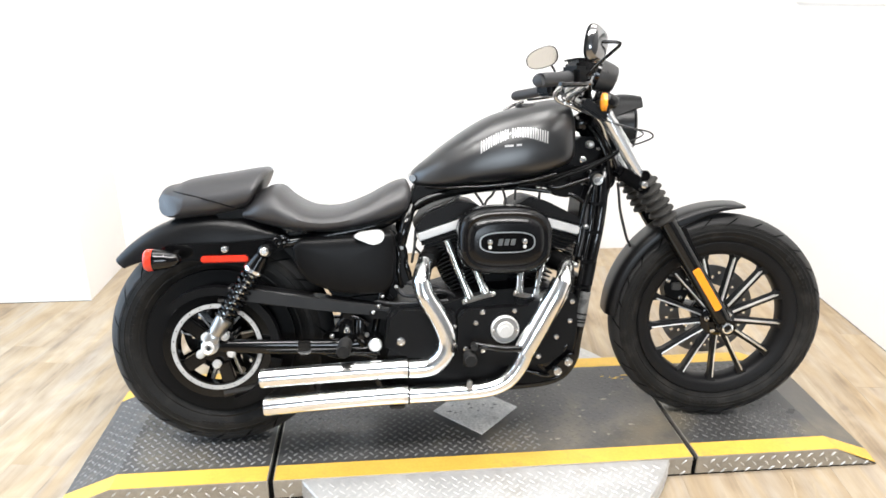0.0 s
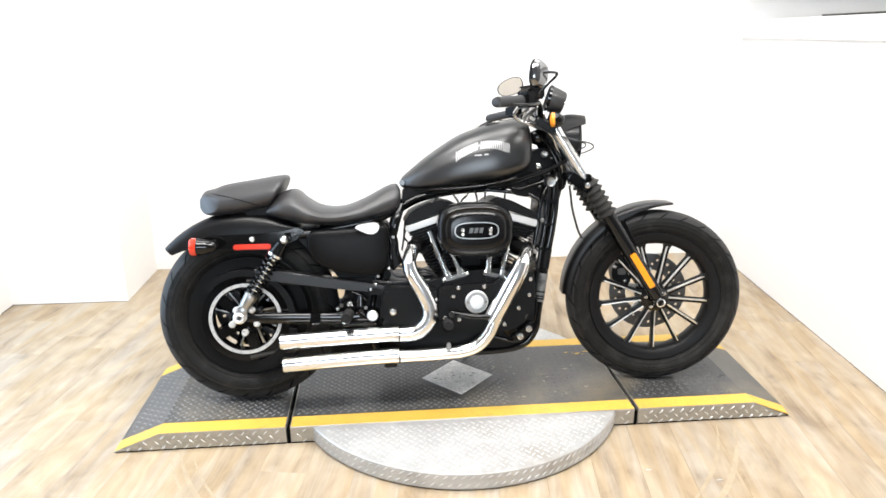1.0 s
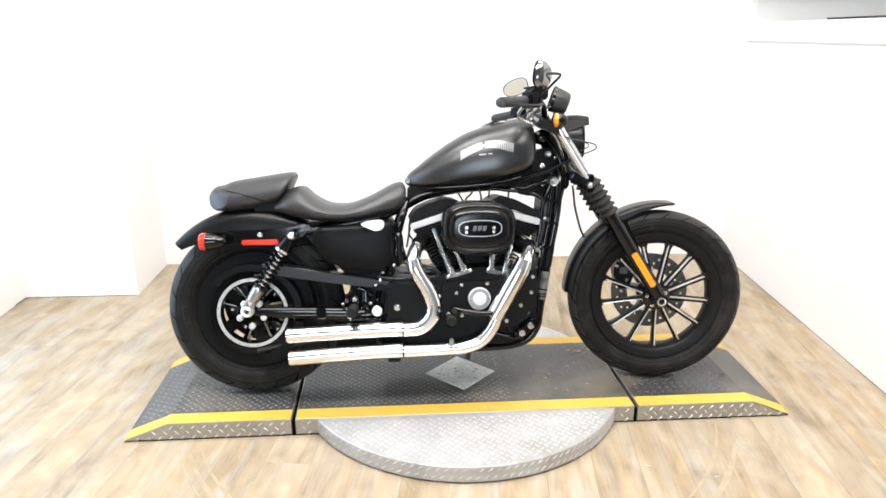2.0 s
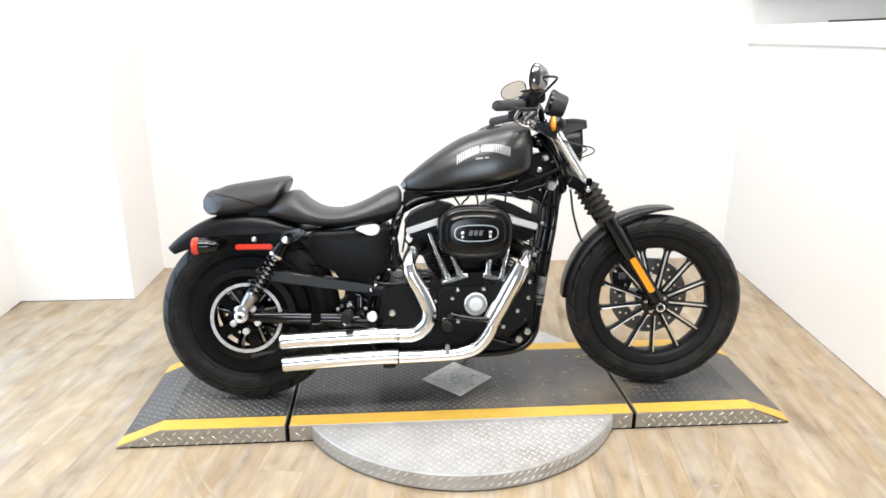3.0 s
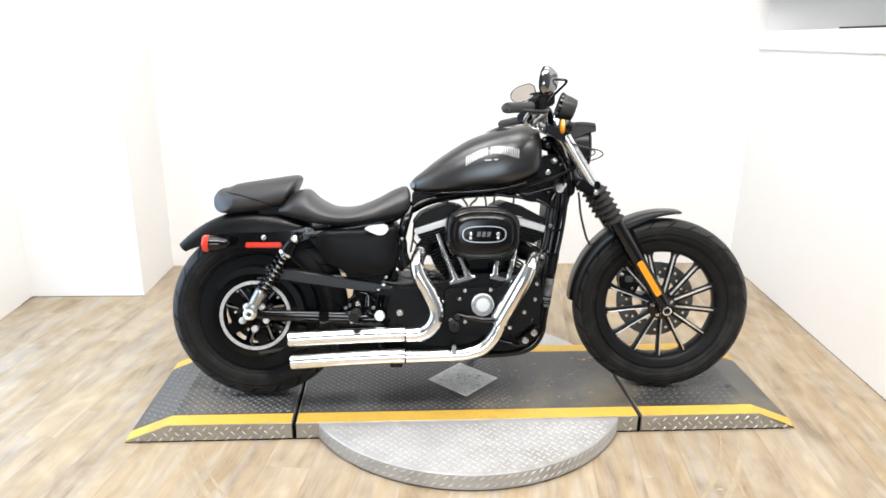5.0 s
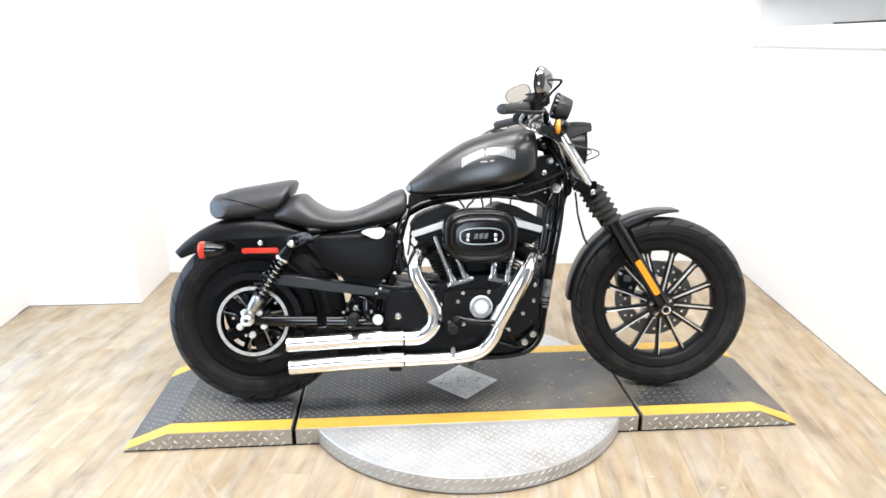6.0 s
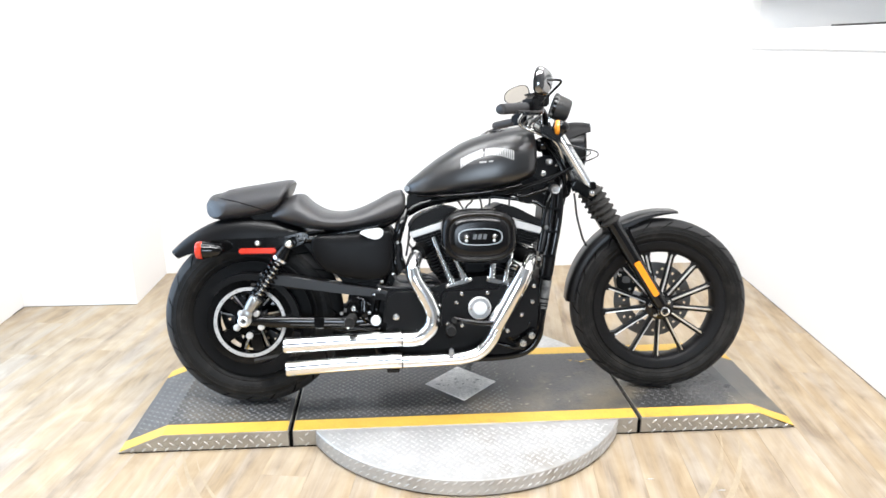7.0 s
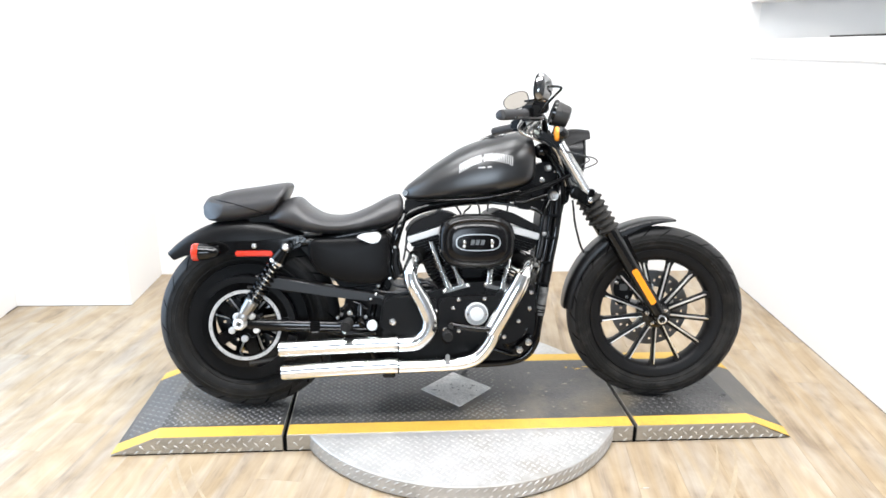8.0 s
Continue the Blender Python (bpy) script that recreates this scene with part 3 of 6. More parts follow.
bike = thing("motorcycle", pose(0, -0.08, HP + 0.003, -10.5, 0, 0), "satin black cruiser motorcycle with chrome exhaust, leaning on its stand", "motorcycle")
# the steering is turned a little to the right
STEER = Matrix.Translation((0.31, 0, 0.95)) @ Matrix.Rotation(radians(-7.5), 4, Vector((-0.5, 0, 0.866))) @ Matrix.Translation((-0.31, 0, -0.95))


def tyre_mesh(cx, cz, r, half, rim_r):
    prof = []
    for k in range(13):
        a = radians(-98 + 196 * k / 12)
        bulge = half * math.sin(a) if abs(math.sin(a)) < 1 else half
        prof.append((r - half * 0.92 + half * 0.92 * math.cos(a), bulge))
    side_r = rim_r + 0.006
    prof = [(side_r - 0.012, -half * 0.62), (side_r, -half * 0.74), (side_r + 0.004, -half * 0.80), (side_r + 0.009, -half * 0.83), (side_r + 0.0105, -half * 0.865), (side_r + 0.013, -half * 0.865), (side_r + 0.0145, -half * 0.855)] + prof + [(side_r + 0.004, half * 0.78), (side_r, half * 0.74), (side_r - 0.012, half * 0.62)]
    return lathe(bmesh.new(), prof, (cx, 0, cz), "y", 96)


def tread_band(wheel, cx, cz, r, half):
    """The scrubbed running band of the tyre."""
    prof = [(r - half * 0.92 + (half * 0.92 + 0.0005) * math.cos(radians(a)), (half + 0.0005) * math.sin(radians(a))) for a in range(-60, 61, 10)]
    prof = [(prof[0][0] - 0.002, prof[0][1] + 0.002)] + prof + [(prof[-1][0] - 0.002, prof[-1][1] - 0.002)]
    return part("tread_band", lathe(bmesh.new(), prof, (cx, 0, cz), "y", 96), M_TREAD, wheel, "grey scrubbed tread band")


def tread_grooves(wheel, cx, cz, r, half, count):
    """Near-black strips laid slanting over the tread's shoulders, standing in for shaded sipes."""
    verts, faces = [], []
    for i in range(count):
        for side in (-1, 1):
            a0 = 2 * math.pi * (i + 0.25 * (side + 1)) / count
            k = len(verts)
            steps = 7
            for j in range(steps + 1):
                t = j / steps
                lat = radians(34 + 40 * t)
                a = a0 + (0.10 * t + 0.04 * t * t) * (0.33 / r)
                w = 0.0036 * math.sin(math.pi * min(1, t * 0.9 + 0.1)) / r + 0.0006
                for da in (-w, w):
                    rad = r - half * 0.92 + (half * 0.92 + 0.0011) * math.cos(lat)
                    y = side * (half + 0.0011) * math.sin(lat)
                    verts.append((cx + rad * math.cos(a + da), y, cz + rad * math.sin(a + da)))
            for j in range(steps):
                faces.append((k + 2 * j, k + 2 * j + 1, k + 2 * j + 3, k + 2 * j + 2))
    return lug_part("tread_groove", (verts, faces), M_GAP_SHADE, wheel, "near-black strips for the shaded slanting grooves of the tread")


def sidewall_ribs(wheel, cx, cz, r, half):
    """Raised rings and plain raised bars moulded into the sidewall that shows."""
    for k, lat in enumerate((-66, -79, -92)):
        a = radians(lat)
        rad, y = r - half * 0.92 + half * 0.92 * math.cos(a), half * math.sin(a)
        out = Vector((math.cos(a), math.sin(a))) * 0.0011
        prof = [(rad - 0.0016, y), (rad - 0.0006 + out.x, y + out.y), (rad + 0.0006 + out.x, y + out.y), (rad + 0.0016, y)]
        part("sidewall_rib", lathe(bmesh.new(), prof, (cx, 0, cz), "y", 96), M_TYRE, wheel)
    rad = r - half * 0.92
    rng = random.Random(int(r * 1000))
    for start, n in ((20, 9), (140, 12), (255, 7)):
        bm = bmesh.new()
        for i in range(n):
            a = radians(start + i * 3.2)
            h = 0.0045 if rng.random() > 0.2 else 0.003
            box(bm, rad - 0.006 - h, rad - 0.006 + h, -half - 0.0009, -half + 0.003, -0.0034, 0.0034, 0, Matrix.Translation((cx, 0, cz)) @ Matrix.Rotation(-a, 4, "Y"))
        part("sidewall_marking", bm, M_TYRE, wheel, "plain raised bars moulded into the sidewall", 20)


# front wheel
bm = bmesh.new()
lathe(bm, [(0.208, -0.034), (0.222, -0.040), (0.240, -0.042), (0.243, -0.038), (0.236, -0.030), (0.222, -0.024), (0.212, 0), (0.222, 0.024), (0.236, 0.030), (0.243, 0.038), (0.240, 0.042), (0.222, 0.040), (0.208, 0.034), (0.200, 0.020), (0.200, -0.020), (0.208, -0.034)], (FWX, 0, FWZ), "y", 96)
front_wheel = part("front_wheel", bm, M_RIM, bike, "satin black cast rim of the front wheel")
front_wheel.matrix_basis = STEER
part("tyre", tyre_mesh(FWX, FWZ, FR, 0.050, 0.241), M_TYRE, front_wheel, "black rubber tyre")
tread_band(front_wheel, FWX, FWZ, FR, 0.050)
tread_grooves(front_wheel, FWX, FWZ, FR, 0.050, 26)
sidewall_ribs(front_wheel, FWX, FWZ, FR, 0.050)
bm = bmesh.new()
lathe(bm, [(0, -0.050), (0.030, -0.050), (0.034, -0.046), (0.052, -0.040), (0.052, -0.024), (0.040, -0.020), (0.040, 0.02), (0.055, 0.03), (0.055, 0.045), (0, 0.045)], (FWX, 0, FWZ), "y", 40)
part("hub", bm, M_GLOSS, front_wheel)
for k in range(13):
    a = radians(-6 + k * 360 / 13)
    turn = Matrix.Translation((FWX, 0, FWZ)) @ Matrix.Rotation(-a, 4, "Y")
    bm = bmesh.new()
    loft(bm, [[(0.042, -0.036, -0.011), (0.042, -0.040, 0.004), (0.042, -0.012, 0.011), (0.042, -0.008, -0.006)],
              [(0.120, -0.031, -0.008), (0.120, -0.034, 0.003), (0.120, -0.010, 0.009), (0.120, -0.006, -0.005)],
              [(0.186, -0.0285, -0.0085), (0.186, -0.0305, 0.0035), (0.186, -0.008, 0.0095), (0.186, -0.0045, -0.007)],
              [(0.207, -0.031, -0.017), (0.207, -0.033, 0.013), (0.207, -0.006, 0.018), (0.207, -0.002, -0.016)]])
    bmesh.ops.transform(bm, matrix=turn, verts=bm.verts)
    part("spoke", bm, M_RIM, front_wheel)
    bm = bmesh.new()
    loft(bm, [[(0.052, -0.0400, 0.0012), (0.052, -0.0416, 0.0045), (0.052, -0.0350, 0.0068)],
              [(0.120, -0.0342, 0.0004), (0.120, -0.0356, 0.0034), (0.120, -0.0290, 0.0056)],
              [(0.196, -0.0312, 0.0010), (0.196, -0.0326, 0.0042), (0.196, -0.0260, 0.0066)]])
    bmesh.ops.transform(bm, matrix=turn, verts=bm.verts)
    part("machined_edge", bm, M_ALU, front_wheel, "bright machined edge of a spoke")
for k in range(5):
    a = radians(100 + 72 * k)
    bolt(front_wheel, FWX + 0.036 * math.cos(a), -0.046, FWZ + 0.036 * math.sin(a), 0.0075, 0.007)


def drilled_disc(cx, cz, y, r0, r1, mat, parent, name="brake_disc"):
    bm = bmesh.new()
    n, rows = 90, 7
    grid = [[[bm.verts.new((cx + (r0 + (r1 - r0) * j / rows) * math.cos(2 * math.pi * i / n), yy, cz + (r0 + (r1 - r0) * j / rows) * math.sin(2 * math.pi * i / n))) for j in range(rows + 1)] for i in range(n)] for yy in (y - 0.0025, y + 0.0025)]
    keep = lambda i, j: not (j in (2, 4) and (i + (2 if j == 4 else 0)) % 5 == 0)
    for i in range(n):
        i2 = (i + 1) % n
        for j in range(rows):
            if keep(i, j):
                for g in grid:
                    bm.faces.new((g[i][j], g[i2][j], g[i2][j + 1], g[i][j + 1]))
            else:
                for (p, q) in (((i, j), (i2, j)), ((i2, j), (i2, j + 1)), ((i2, j + 1), (i, j + 1)), ((i, j + 1), (i, j))):
                    bm.faces.new((grid[0][p[0]][p[1]], grid[0][q[0]][q[1]], grid[1][q[0]][q[1]], grid[1][p[0]][p[1]]))
        for j in (0, rows):
            bm.faces.new((grid[0][i][j], grid[0][i2][j], grid[1][i2][j], grid[1][i][j]))
    return part(name, bm, mat, parent, "drilled steel brake disc", 30)


drilled_disc(FWX, FWZ, 0.062, 0.085, 0.146, M_DISC, front_wheel)
bm = bmesh.new()
for k in range(5):
    a = radians(20 + 72 * k)
    box(bm, 0.04, 0.092, 0.052, 0.060, -0.014, 0.014, 0.002, Matrix.Translation((FWX, 0, FWZ)) @ Matrix.Rotation(-a, 4, "Y"))
part("disc_carrier", bm, M_ALU, front_wheel, "bright carrier arms of the brake disc")

# rear wheel
bm = bmesh.new()
lathe(bm, [(0.140, -0.060), (0.186, -0.056), (0.200, -0.058), (0.206, -0.058), (0.208, -0.050), (0.196, -0.03), (0.180, 0), (0.196, 0.03), (0.208, 0.050), (0.206, 0.058), (0.186, 0.052), (0.172, 0.03), (0.172, -0.03), (0.140, -0.054), (0.140, -0.060)], (RWX, 0, RWZ), "y", 96)
rear_wheel = part("rear_wheel", bm, M_PLASTIC, bike, "satin black cast rim of the rear wheel")
part("tyre", tyre_mesh(RWX, RWZ, RR, 0.070, 0.206), M_TYRE, rear_wheel, "wide black rubber tyre")
tread_band(rear_wheel, RWX, RWZ, RR, 0.070)
tread_grooves(rear_wheel, RWX, RWZ, RR, 0.070, 22)
sidewall_ribs(rear_wheel, RWX, RWZ, RR, 0.070)
for k in range(9):
    a = radians(8 + 40 * k)
    turn = Matrix.Translation((RWX, 0, RWZ)) @ Matrix.Rotation(-a, 4, "Y")
    bm = bmesh.new()
    loft(bm, [[(0.04, -0.03, -0.013), (0.04, -0.035, 0.008), (0.04, 0.01, 0.013), (0.04, 0.01, -0.012)], [(0.176, -0.02, -0.010), (0.176, -0.024, 0.006), (0.176, 0.01, 0.011), (0.176, 0.01, -0.010)]])
    bmesh.ops.transform(bm, matrix=turn, verts=bm.verts)
    part("spoke", bm, M_GLOSS, rear_wheel)
    bm = bmesh.new()
    loft(bm, [[(0.05, -0.0350, 0.004), (0.05, -0.0364, 0.0085), (0.05, -0.029, 0.010)], [(0.170, -0.0245, 0.002), (0.170, -0.0258, 0.0065), (0.170, -0.018, 0.008)]])
    bmesh.ops.transform(bm, matrix=turn, verts=bm.verts)
    part("machined_edge", bm, M_ALU, rear_wheel, "bright machined edge of a spoke")
bm = bmesh.new()
lathe(bm, [(0, -0.10), (0.04, -0.10), (0.05, -0.09), (0.05, 0.06), (0, 0.06)], (RWX, 0, RWZ), "y", 40)
part("hub", bm, M_GLOSS, rear_wheel)
PY = -0.108
bm = bmesh.new()
lathe(bm, [(0.106, PY - 0.004), (0.124, PY - 0.004), (0.126, PY + 0.002), (0.148, PY + 0.002), (0.149, PY + 0.03), (0.106, PY + 0.03), (0.106, PY - 0.004)], (RWX, 0, RWZ), "y", 80)
for k in range(5):
    box(bm, 0.03, 0.110, PY, PY + 0.016, -0.019, 0.019, 0.004, Matrix.Translation((RWX, 0, RWZ)) @ Matrix.Rotation(-radians(-4 + 72 * k), 4, "Y"))
lathe(bm, [(0, PY - 0.006), (0.045, PY - 0.006), (0.052, PY), (0.052, PY + 0.02), (0, PY + 0.02)], (RWX, 0, RWZ), "y", 40)
pulley = part("belt_pulley", bm, M_GLOSS, rear_wheel, "black belt pulley with five arms")
bm = bmesh.new()
lathe(bm, [(0.1105, PY - 0.005), (0.1115, PY - 0.0075), (0.1220, PY - 0.0075), (0.1230, PY - 0.005), (0.1105, PY - 0.005)], (RWX, 0, RWZ), "y", 96)
part("pulley_ring", bm, M_BAND, rear_wheel, "bright machined ring of the belt pulley")
for k in range(24):
    a = radians(15 * k + 5)
    bm = bmesh.new()
    lathe(bm, [(0, PY - 0.0085), (0.0018, PY - 0.0085), (0.0018, PY - 0.006), (0, PY - 0.006)], (RWX + 0.1168 * math.cos(a), 0, RWZ + 0.1168 * math.sin(a)), "y", 6)
    part("rivet", bm, M_DARK, rear_wheel)
for k in range(5):
    a = radians(54 + 72 * k)
    bolt(rear_wheel, RWX + 0.043 * math.cos(a), PY - 0.020, RWZ + 0.043 * math.sin(a), 0.0120, 0.011, M_SILVER)

drilled_disc(RWX, RWZ, 0.088, 0.072, 0.146, M_DISC, rear_wheel)
bm = lathe(bmesh.new(), [(0.03, 0.070), (0.078, 0.080), (0.080, 0.085), (0.03, 0.085), (0.03, 0.070)], (RWX, 0, RWZ), "y", 40)
part("disc_carrier", bm, M_GLOSS, rear_wheel, "black carrier of the brake disc")

# fuel tank
TX = [-0.205, -0.198, -0.185, -0.162, -0.112, -0.047, 0.002, 0.051, 0.117, 0.166, 0.208, 0.236, 0.252, 0.260]
TT = [0.766, 0.781, 0.795, 0.813, 0.853, 0.897, 0.926, 0.946, 0.965, 0.976, 0.981, 0.978, 0.966, 0.945]
TB = [0.757, 0.748, 0.743, 0.740, 0.741, 0.746, 0.750, 0.754, 0.762, 0.772, 0.785, 0.797, 0.810, 0.828]
TW = [0.012, 0.030, 0.044, 0.060, 0.086, 0.108, 0.119, 0.127, 0.133, 0.132, 0.127, 0.117, 0.104, 0.075]
xs = np.concatenate([np.linspace(-0.205, -0.15, 8)[:-1], np.linspace(-0.15, 0.2, 26)[:-1], np.linspace(0.2, 0.26, 10)])


def smooth_interp(x, px, py):
    """Cubic Hermite through the points."""
    i = int(min(max(np.searchsorted(px, x) - 1, 0), len(px) - 2))
    g = [(py[min(k + 1, len(px) - 1)] - py[max(k - 1, 0)]) / (px[min(k + 1, len(px) - 1)] - px[max(k - 1, 0)]) for k in (i, i + 1)]
    h = px[i + 1] - px[i]
    t = (x - px[i]) / h
    return float((2 * t ** 3 - 3 * t * t + 1) * py[i] + (t ** 3 - 2 * t * t + t) * h * g[0] + (3 * t * t - 2 * t ** 3) * py[i + 1] + (t ** 3 - t * t) * h * g[1])


def tank_ring(x, grow=0.0):
    w, zt, zb = smooth_interp(x, TX, TW) + grow, smooth_interp(x, TX, TT) + grow, smooth_interp(x, TX, TB) - grow
    ring, n = [], 44
    for k in range(n):
        a = 2 * math.pi * k / n
        c, s = math.cos(a), math.sin(a)
        p = 2.3 if s > 0 else 4.0
        y = math.copysign(abs(c) ** (2 / p), c) * w
        v = math.copysign(abs(s) ** (2 / p), s)
        zm = zb + (zt - zb) * 0.36
        ring.append((x, y, zm + v * (zt - zm if v > 0 else zm - zb)))
    return ring


tank = part("fuel_tank", loft(bmesh.new(), [tank_ring(x) for x in xs]), M_TANK, bike, "satin black peanut fuel tank", 50)

# seat and pillion
SX = [-0.66, -0.62, -0.568, -0.533, -0.487, -0.439, -0.391, -0.326, -0.26, -0.227, -0.212, -0.204]
ST = [0.700, 0.740, 0.754, 0.724, 0.697, 0.689, 0.694, 0.719, 0.754, 0.765, 0.762, 0.745]
SB = [0.662, 0.648, 0.634, 0.628, 0.624, 0.622, 0.624, 0.632, 0.645, 0.656, 0.672, 0.700]
SW = [0.100, 0.128, 0.142, 0.146, 0.148, 0.145, 0.138, 0.124, 0.108, 0.098, 0.090, 0.076]


def seat_ring(x, tx, tt, tb, tw, sag=0.0, n=40, p=2.8, lean=0.0, narrow=0.22):
    w, zt, zb = smooth_interp(x, tx, tw), smooth_interp(x, tx, tt), smooth_interp(x, tx, tb)
    ring = []
    for k in range(n):
        a = 2 * math.pi * k / n
        c, s = math.cos(a), math.sin(a)
        v = math.copysign(abs(s) ** (2 / p), s)
        y = math.copysign(abs(c) ** (2 / p), c) * w * (1 - narrow * max(v, 0))
        ring.append((x + lean * (v + 1) / 2, y, (zt + zb) / 2 + v * (zt - zb) / 2 - (sag * (1 - (y / w) ** 2) if v > 0.5 else 0)))
    return ring


sx = np.linspace(-0.66, -0.204, 46)
part("seat", loft(bmesh.new(), [seat_ring(x, SX, ST, SB, SW, 0.004) for x in sx]), M_VINYL, bike, "scooped black vinyl solo seat", 50)
QX = [-0.886, -0.881, -0.870, -0.845, -0.820, -0.72, -0.665, -0.648, -0.642]
QT = [0.730, 0.742, 0.752, 0.758, 0.770, 0.790, 0.800, 0.799, 0.790]
QB = [0.690, 0.678, 0.668, 0.664, 0.664, 0.676, 0.690, 0.697, 0.706]
QW = [0.080, 0.088, 0.096, 0.108, 0.114, 0.124, 0.130, 0.129, 0.122]
qx = np.concatenate([np.linspace(-0.886, -0.80, 14)[:-1], np.linspace(-0.80, -0.66, 12)[:-1], np.linspace(-0.66, -0.642, 6)])
pad = loft(bmesh.new(), [seat_ring(x, QX, QT, QB, QW, 0.0, 40, 3.0, 0.050 * max(0, min(1, (x + 0.86) / 0.2)), 0.30) for x in qx])
for sgn in (-1, 1):
    cut = bmesh.ops.bisect_plane(pad, geom=list(pad.verts) + list(pad.edges) + list(pad.faces), plane_co=(-0.822, sgn * 0.108, 0.70), plane_no=(-0.56, sgn * 0.83, 0), clear_outer=True)
    edges = [g for g in cut["geom_cut"] if isinstance(g, bmesh.types.BMEdge)]
    bmesh.ops.holes_fill(pad, edges=edges)
part("pillion_pad", pad, M_VINYL, bike, "black vinyl pillion pad with chamfered rear corners", 50)
crease = []
for k in range(9):
    t = k / 8
    x, z = -0.855 + 0.185 * t, 0.742 - 0.022 * t - 0.030 * t * t
    ring = [p for p in seat_ring(x, QX, QT, QB, QW, 0.0, 80, 3.0, 0.0, 0.30) if p[1] < 0]
    crease.append((x + 0.01, min(ring, key=lambda p: abs(p[2] - z))[1] - 0.0004, z))
part("seam", tube(bmesh.new(), crease, 0.0022, 8, 2), M_PLASTIC, bike, "dark seam along the pillion pad")
part("seat_pan", box(bmesh.new(), -0.74, -0.50, -0.075, 0.075, 0.655, 0.702, 0.01), M_PLASTIC, bike, "black seat pan")


def fender(name, cx, cz, r, a0, a1, half, skirt, mat, label, thick=0.004, n=40):
    """A mudguard: an arched shell swept round the wheel from angle a0 to a1."""
    outer, inner = [], []
    for i in range(n + 1):
        t = i / n
        a = radians(a0 + (a1 - a0) * t)
        sk = skirt(t)
        for store, off in ((outer, 0.0), (inner, thick)):
            ring = []
            for k in range(21):
                u = -1 + 2 * k / 20
                b = u * math.pi / 2
                y = (half - off) * math.copysign(abs(math.sin(b)) ** 0.75, b)
                d = (abs(u) ** 3.2) * sk
                rad = r - off - d
                ring.append((cx + rad * math.cos(a), y, cz + rad * math.sin(a)))
            store.append(ring)
    rings = [o + i[::-1] for o, i in zip(outer, inner)]
    return part(name, loft(bmesh.new(), rings), mat, bike, label, 45)


fender("rear_fender", -0.748, 0.326, 0.354, 138, 34, 0.092, lambda t: 0.035 + 0.07 * min(1, t * 3.6) - 0.085 * min(1, max(0, (t - 0.55) / 0.2)), M_SATIN, "satin black short rear fender")
fender("front_fender", FWX + 0.006, FWZ + 0.006, 0.350, 83, 178, 0.054, lambda t: 0.004 + 0.026 * min(1.0, t * 3.5), M_SATIN, "satin black narrow front fender").matrix_basis = STEER


# engine
def outline_part(name, outline, y0, y1, mat, label="", bevel=0.004, parent=None, segs=2, taper=0.0):
    return part(name, prism(bmesh.new(), outline, y0, y1, bevel, segs, taper), mat, parent or bike, label)


def rounded(pts, r=0.012, n=4):
    """An outline with its corners rounded."""
    out = []
    m = len(pts)
    for i in range(m):
        p, a, b = Vector(pts[i]), Vector(pts[i - 1]), Vector(pts[(i + 1) % m])
        da, db = (a - p), (b - p)
        k = min(r, da.length * 0.45, db.length * 0.45)
        s, e = p + da.normalized() * k, p + db.normalized() * k
        for j in range(n + 1):
            t = j / n
            q = (1 - t) ** 2 * s + 2 * t * (1 - t) * p + t * t * e
            out.append((q.x, q.y))
    return out


case = outline_part("crankcase", rounded([(-0.275, 0.43), (-0.29, 0.30), (-0.22, 0.19), (0.15, 0.19), (0.235, 0.22), (0.25, 0.34), (0.235, 0.44), (0.16, 0.47), (-0.03, 0.462), (-0.13, 0.424)], 0.03), -0.165, 0.16, M_WRINKLE, "black wrinkle-coated crankcase", 0.012)
outline_part("sprocket_cover", rounded([(-0.268, 0.424), (-0.277, 0.36), (-0.247, 0.292), (-0.10, 0.288), (-0.094, 0.418)], 0.02), -0.200, -0.160, M_WRINKLE, "black sprocket cover", 0.008)
gear = outline_part("gearcase_cover", rounded([(-0.090, 0.420), (-0.090, 0.288), (0.02, 0.262), (0.10, 0.255), (0.168, 0.262), (0.212, 0.296), (0.238, 0.335), (0.240, 0.44), (0.214, 0.475), (0.15, 0.46), (0.12, 0.425)], 0.025), -0.205, -0.160, M_WRINKLE, "black wrinkle-coated gearcase cover", 0.008)
for x, z in ((-0.023, 0.413), (0.065, 0.415), (-0.041, 0.384), (-0.069, 0.312), (-0.022, 0.306), (0.055, 0.309), (0.125, 0.402), (0.224, 0.435), (0.219, 0.381), (0.182, 0.337), (0.133, 0.283)):
    bolt(gear, x, -0.204, z, 0.0075, 0.006)
mount = outline_part("engine_mount", rounded([(0.158, 0.232), (0.172, 0.220), (0.198, 0.222), (0.232, 0.250), (0.238, 0.282), (0.222, 0.286), (0.196, 0.262)], 0.008), -0.203, -0.150, M_GLOSS, "gloss black front engine mount plate", 0.004)
bolt(mount, 0.217, -0.204, 0.264, 0.0125, 0.010)
bolt(mount, 0.187, -0.204, 0.238, 0.0125, 0.010)
bolt(case, -0.099, -0.204, 0.375, 0.0075, 0.006)
bolt(case, -0.244, -0.200, 0.339, 0.0125, 0.008)
bm = bmesh.new()
lathe(bm, [(0, -0.222), (0.012, -0.222), (0.013, -0.219), (0.021, -0.219), (0.024, -0.216), (0.035, -0.216), (0.039, -0.212), (0.039, -0.200)], (0.038, 0, 0.364), "y", 40)
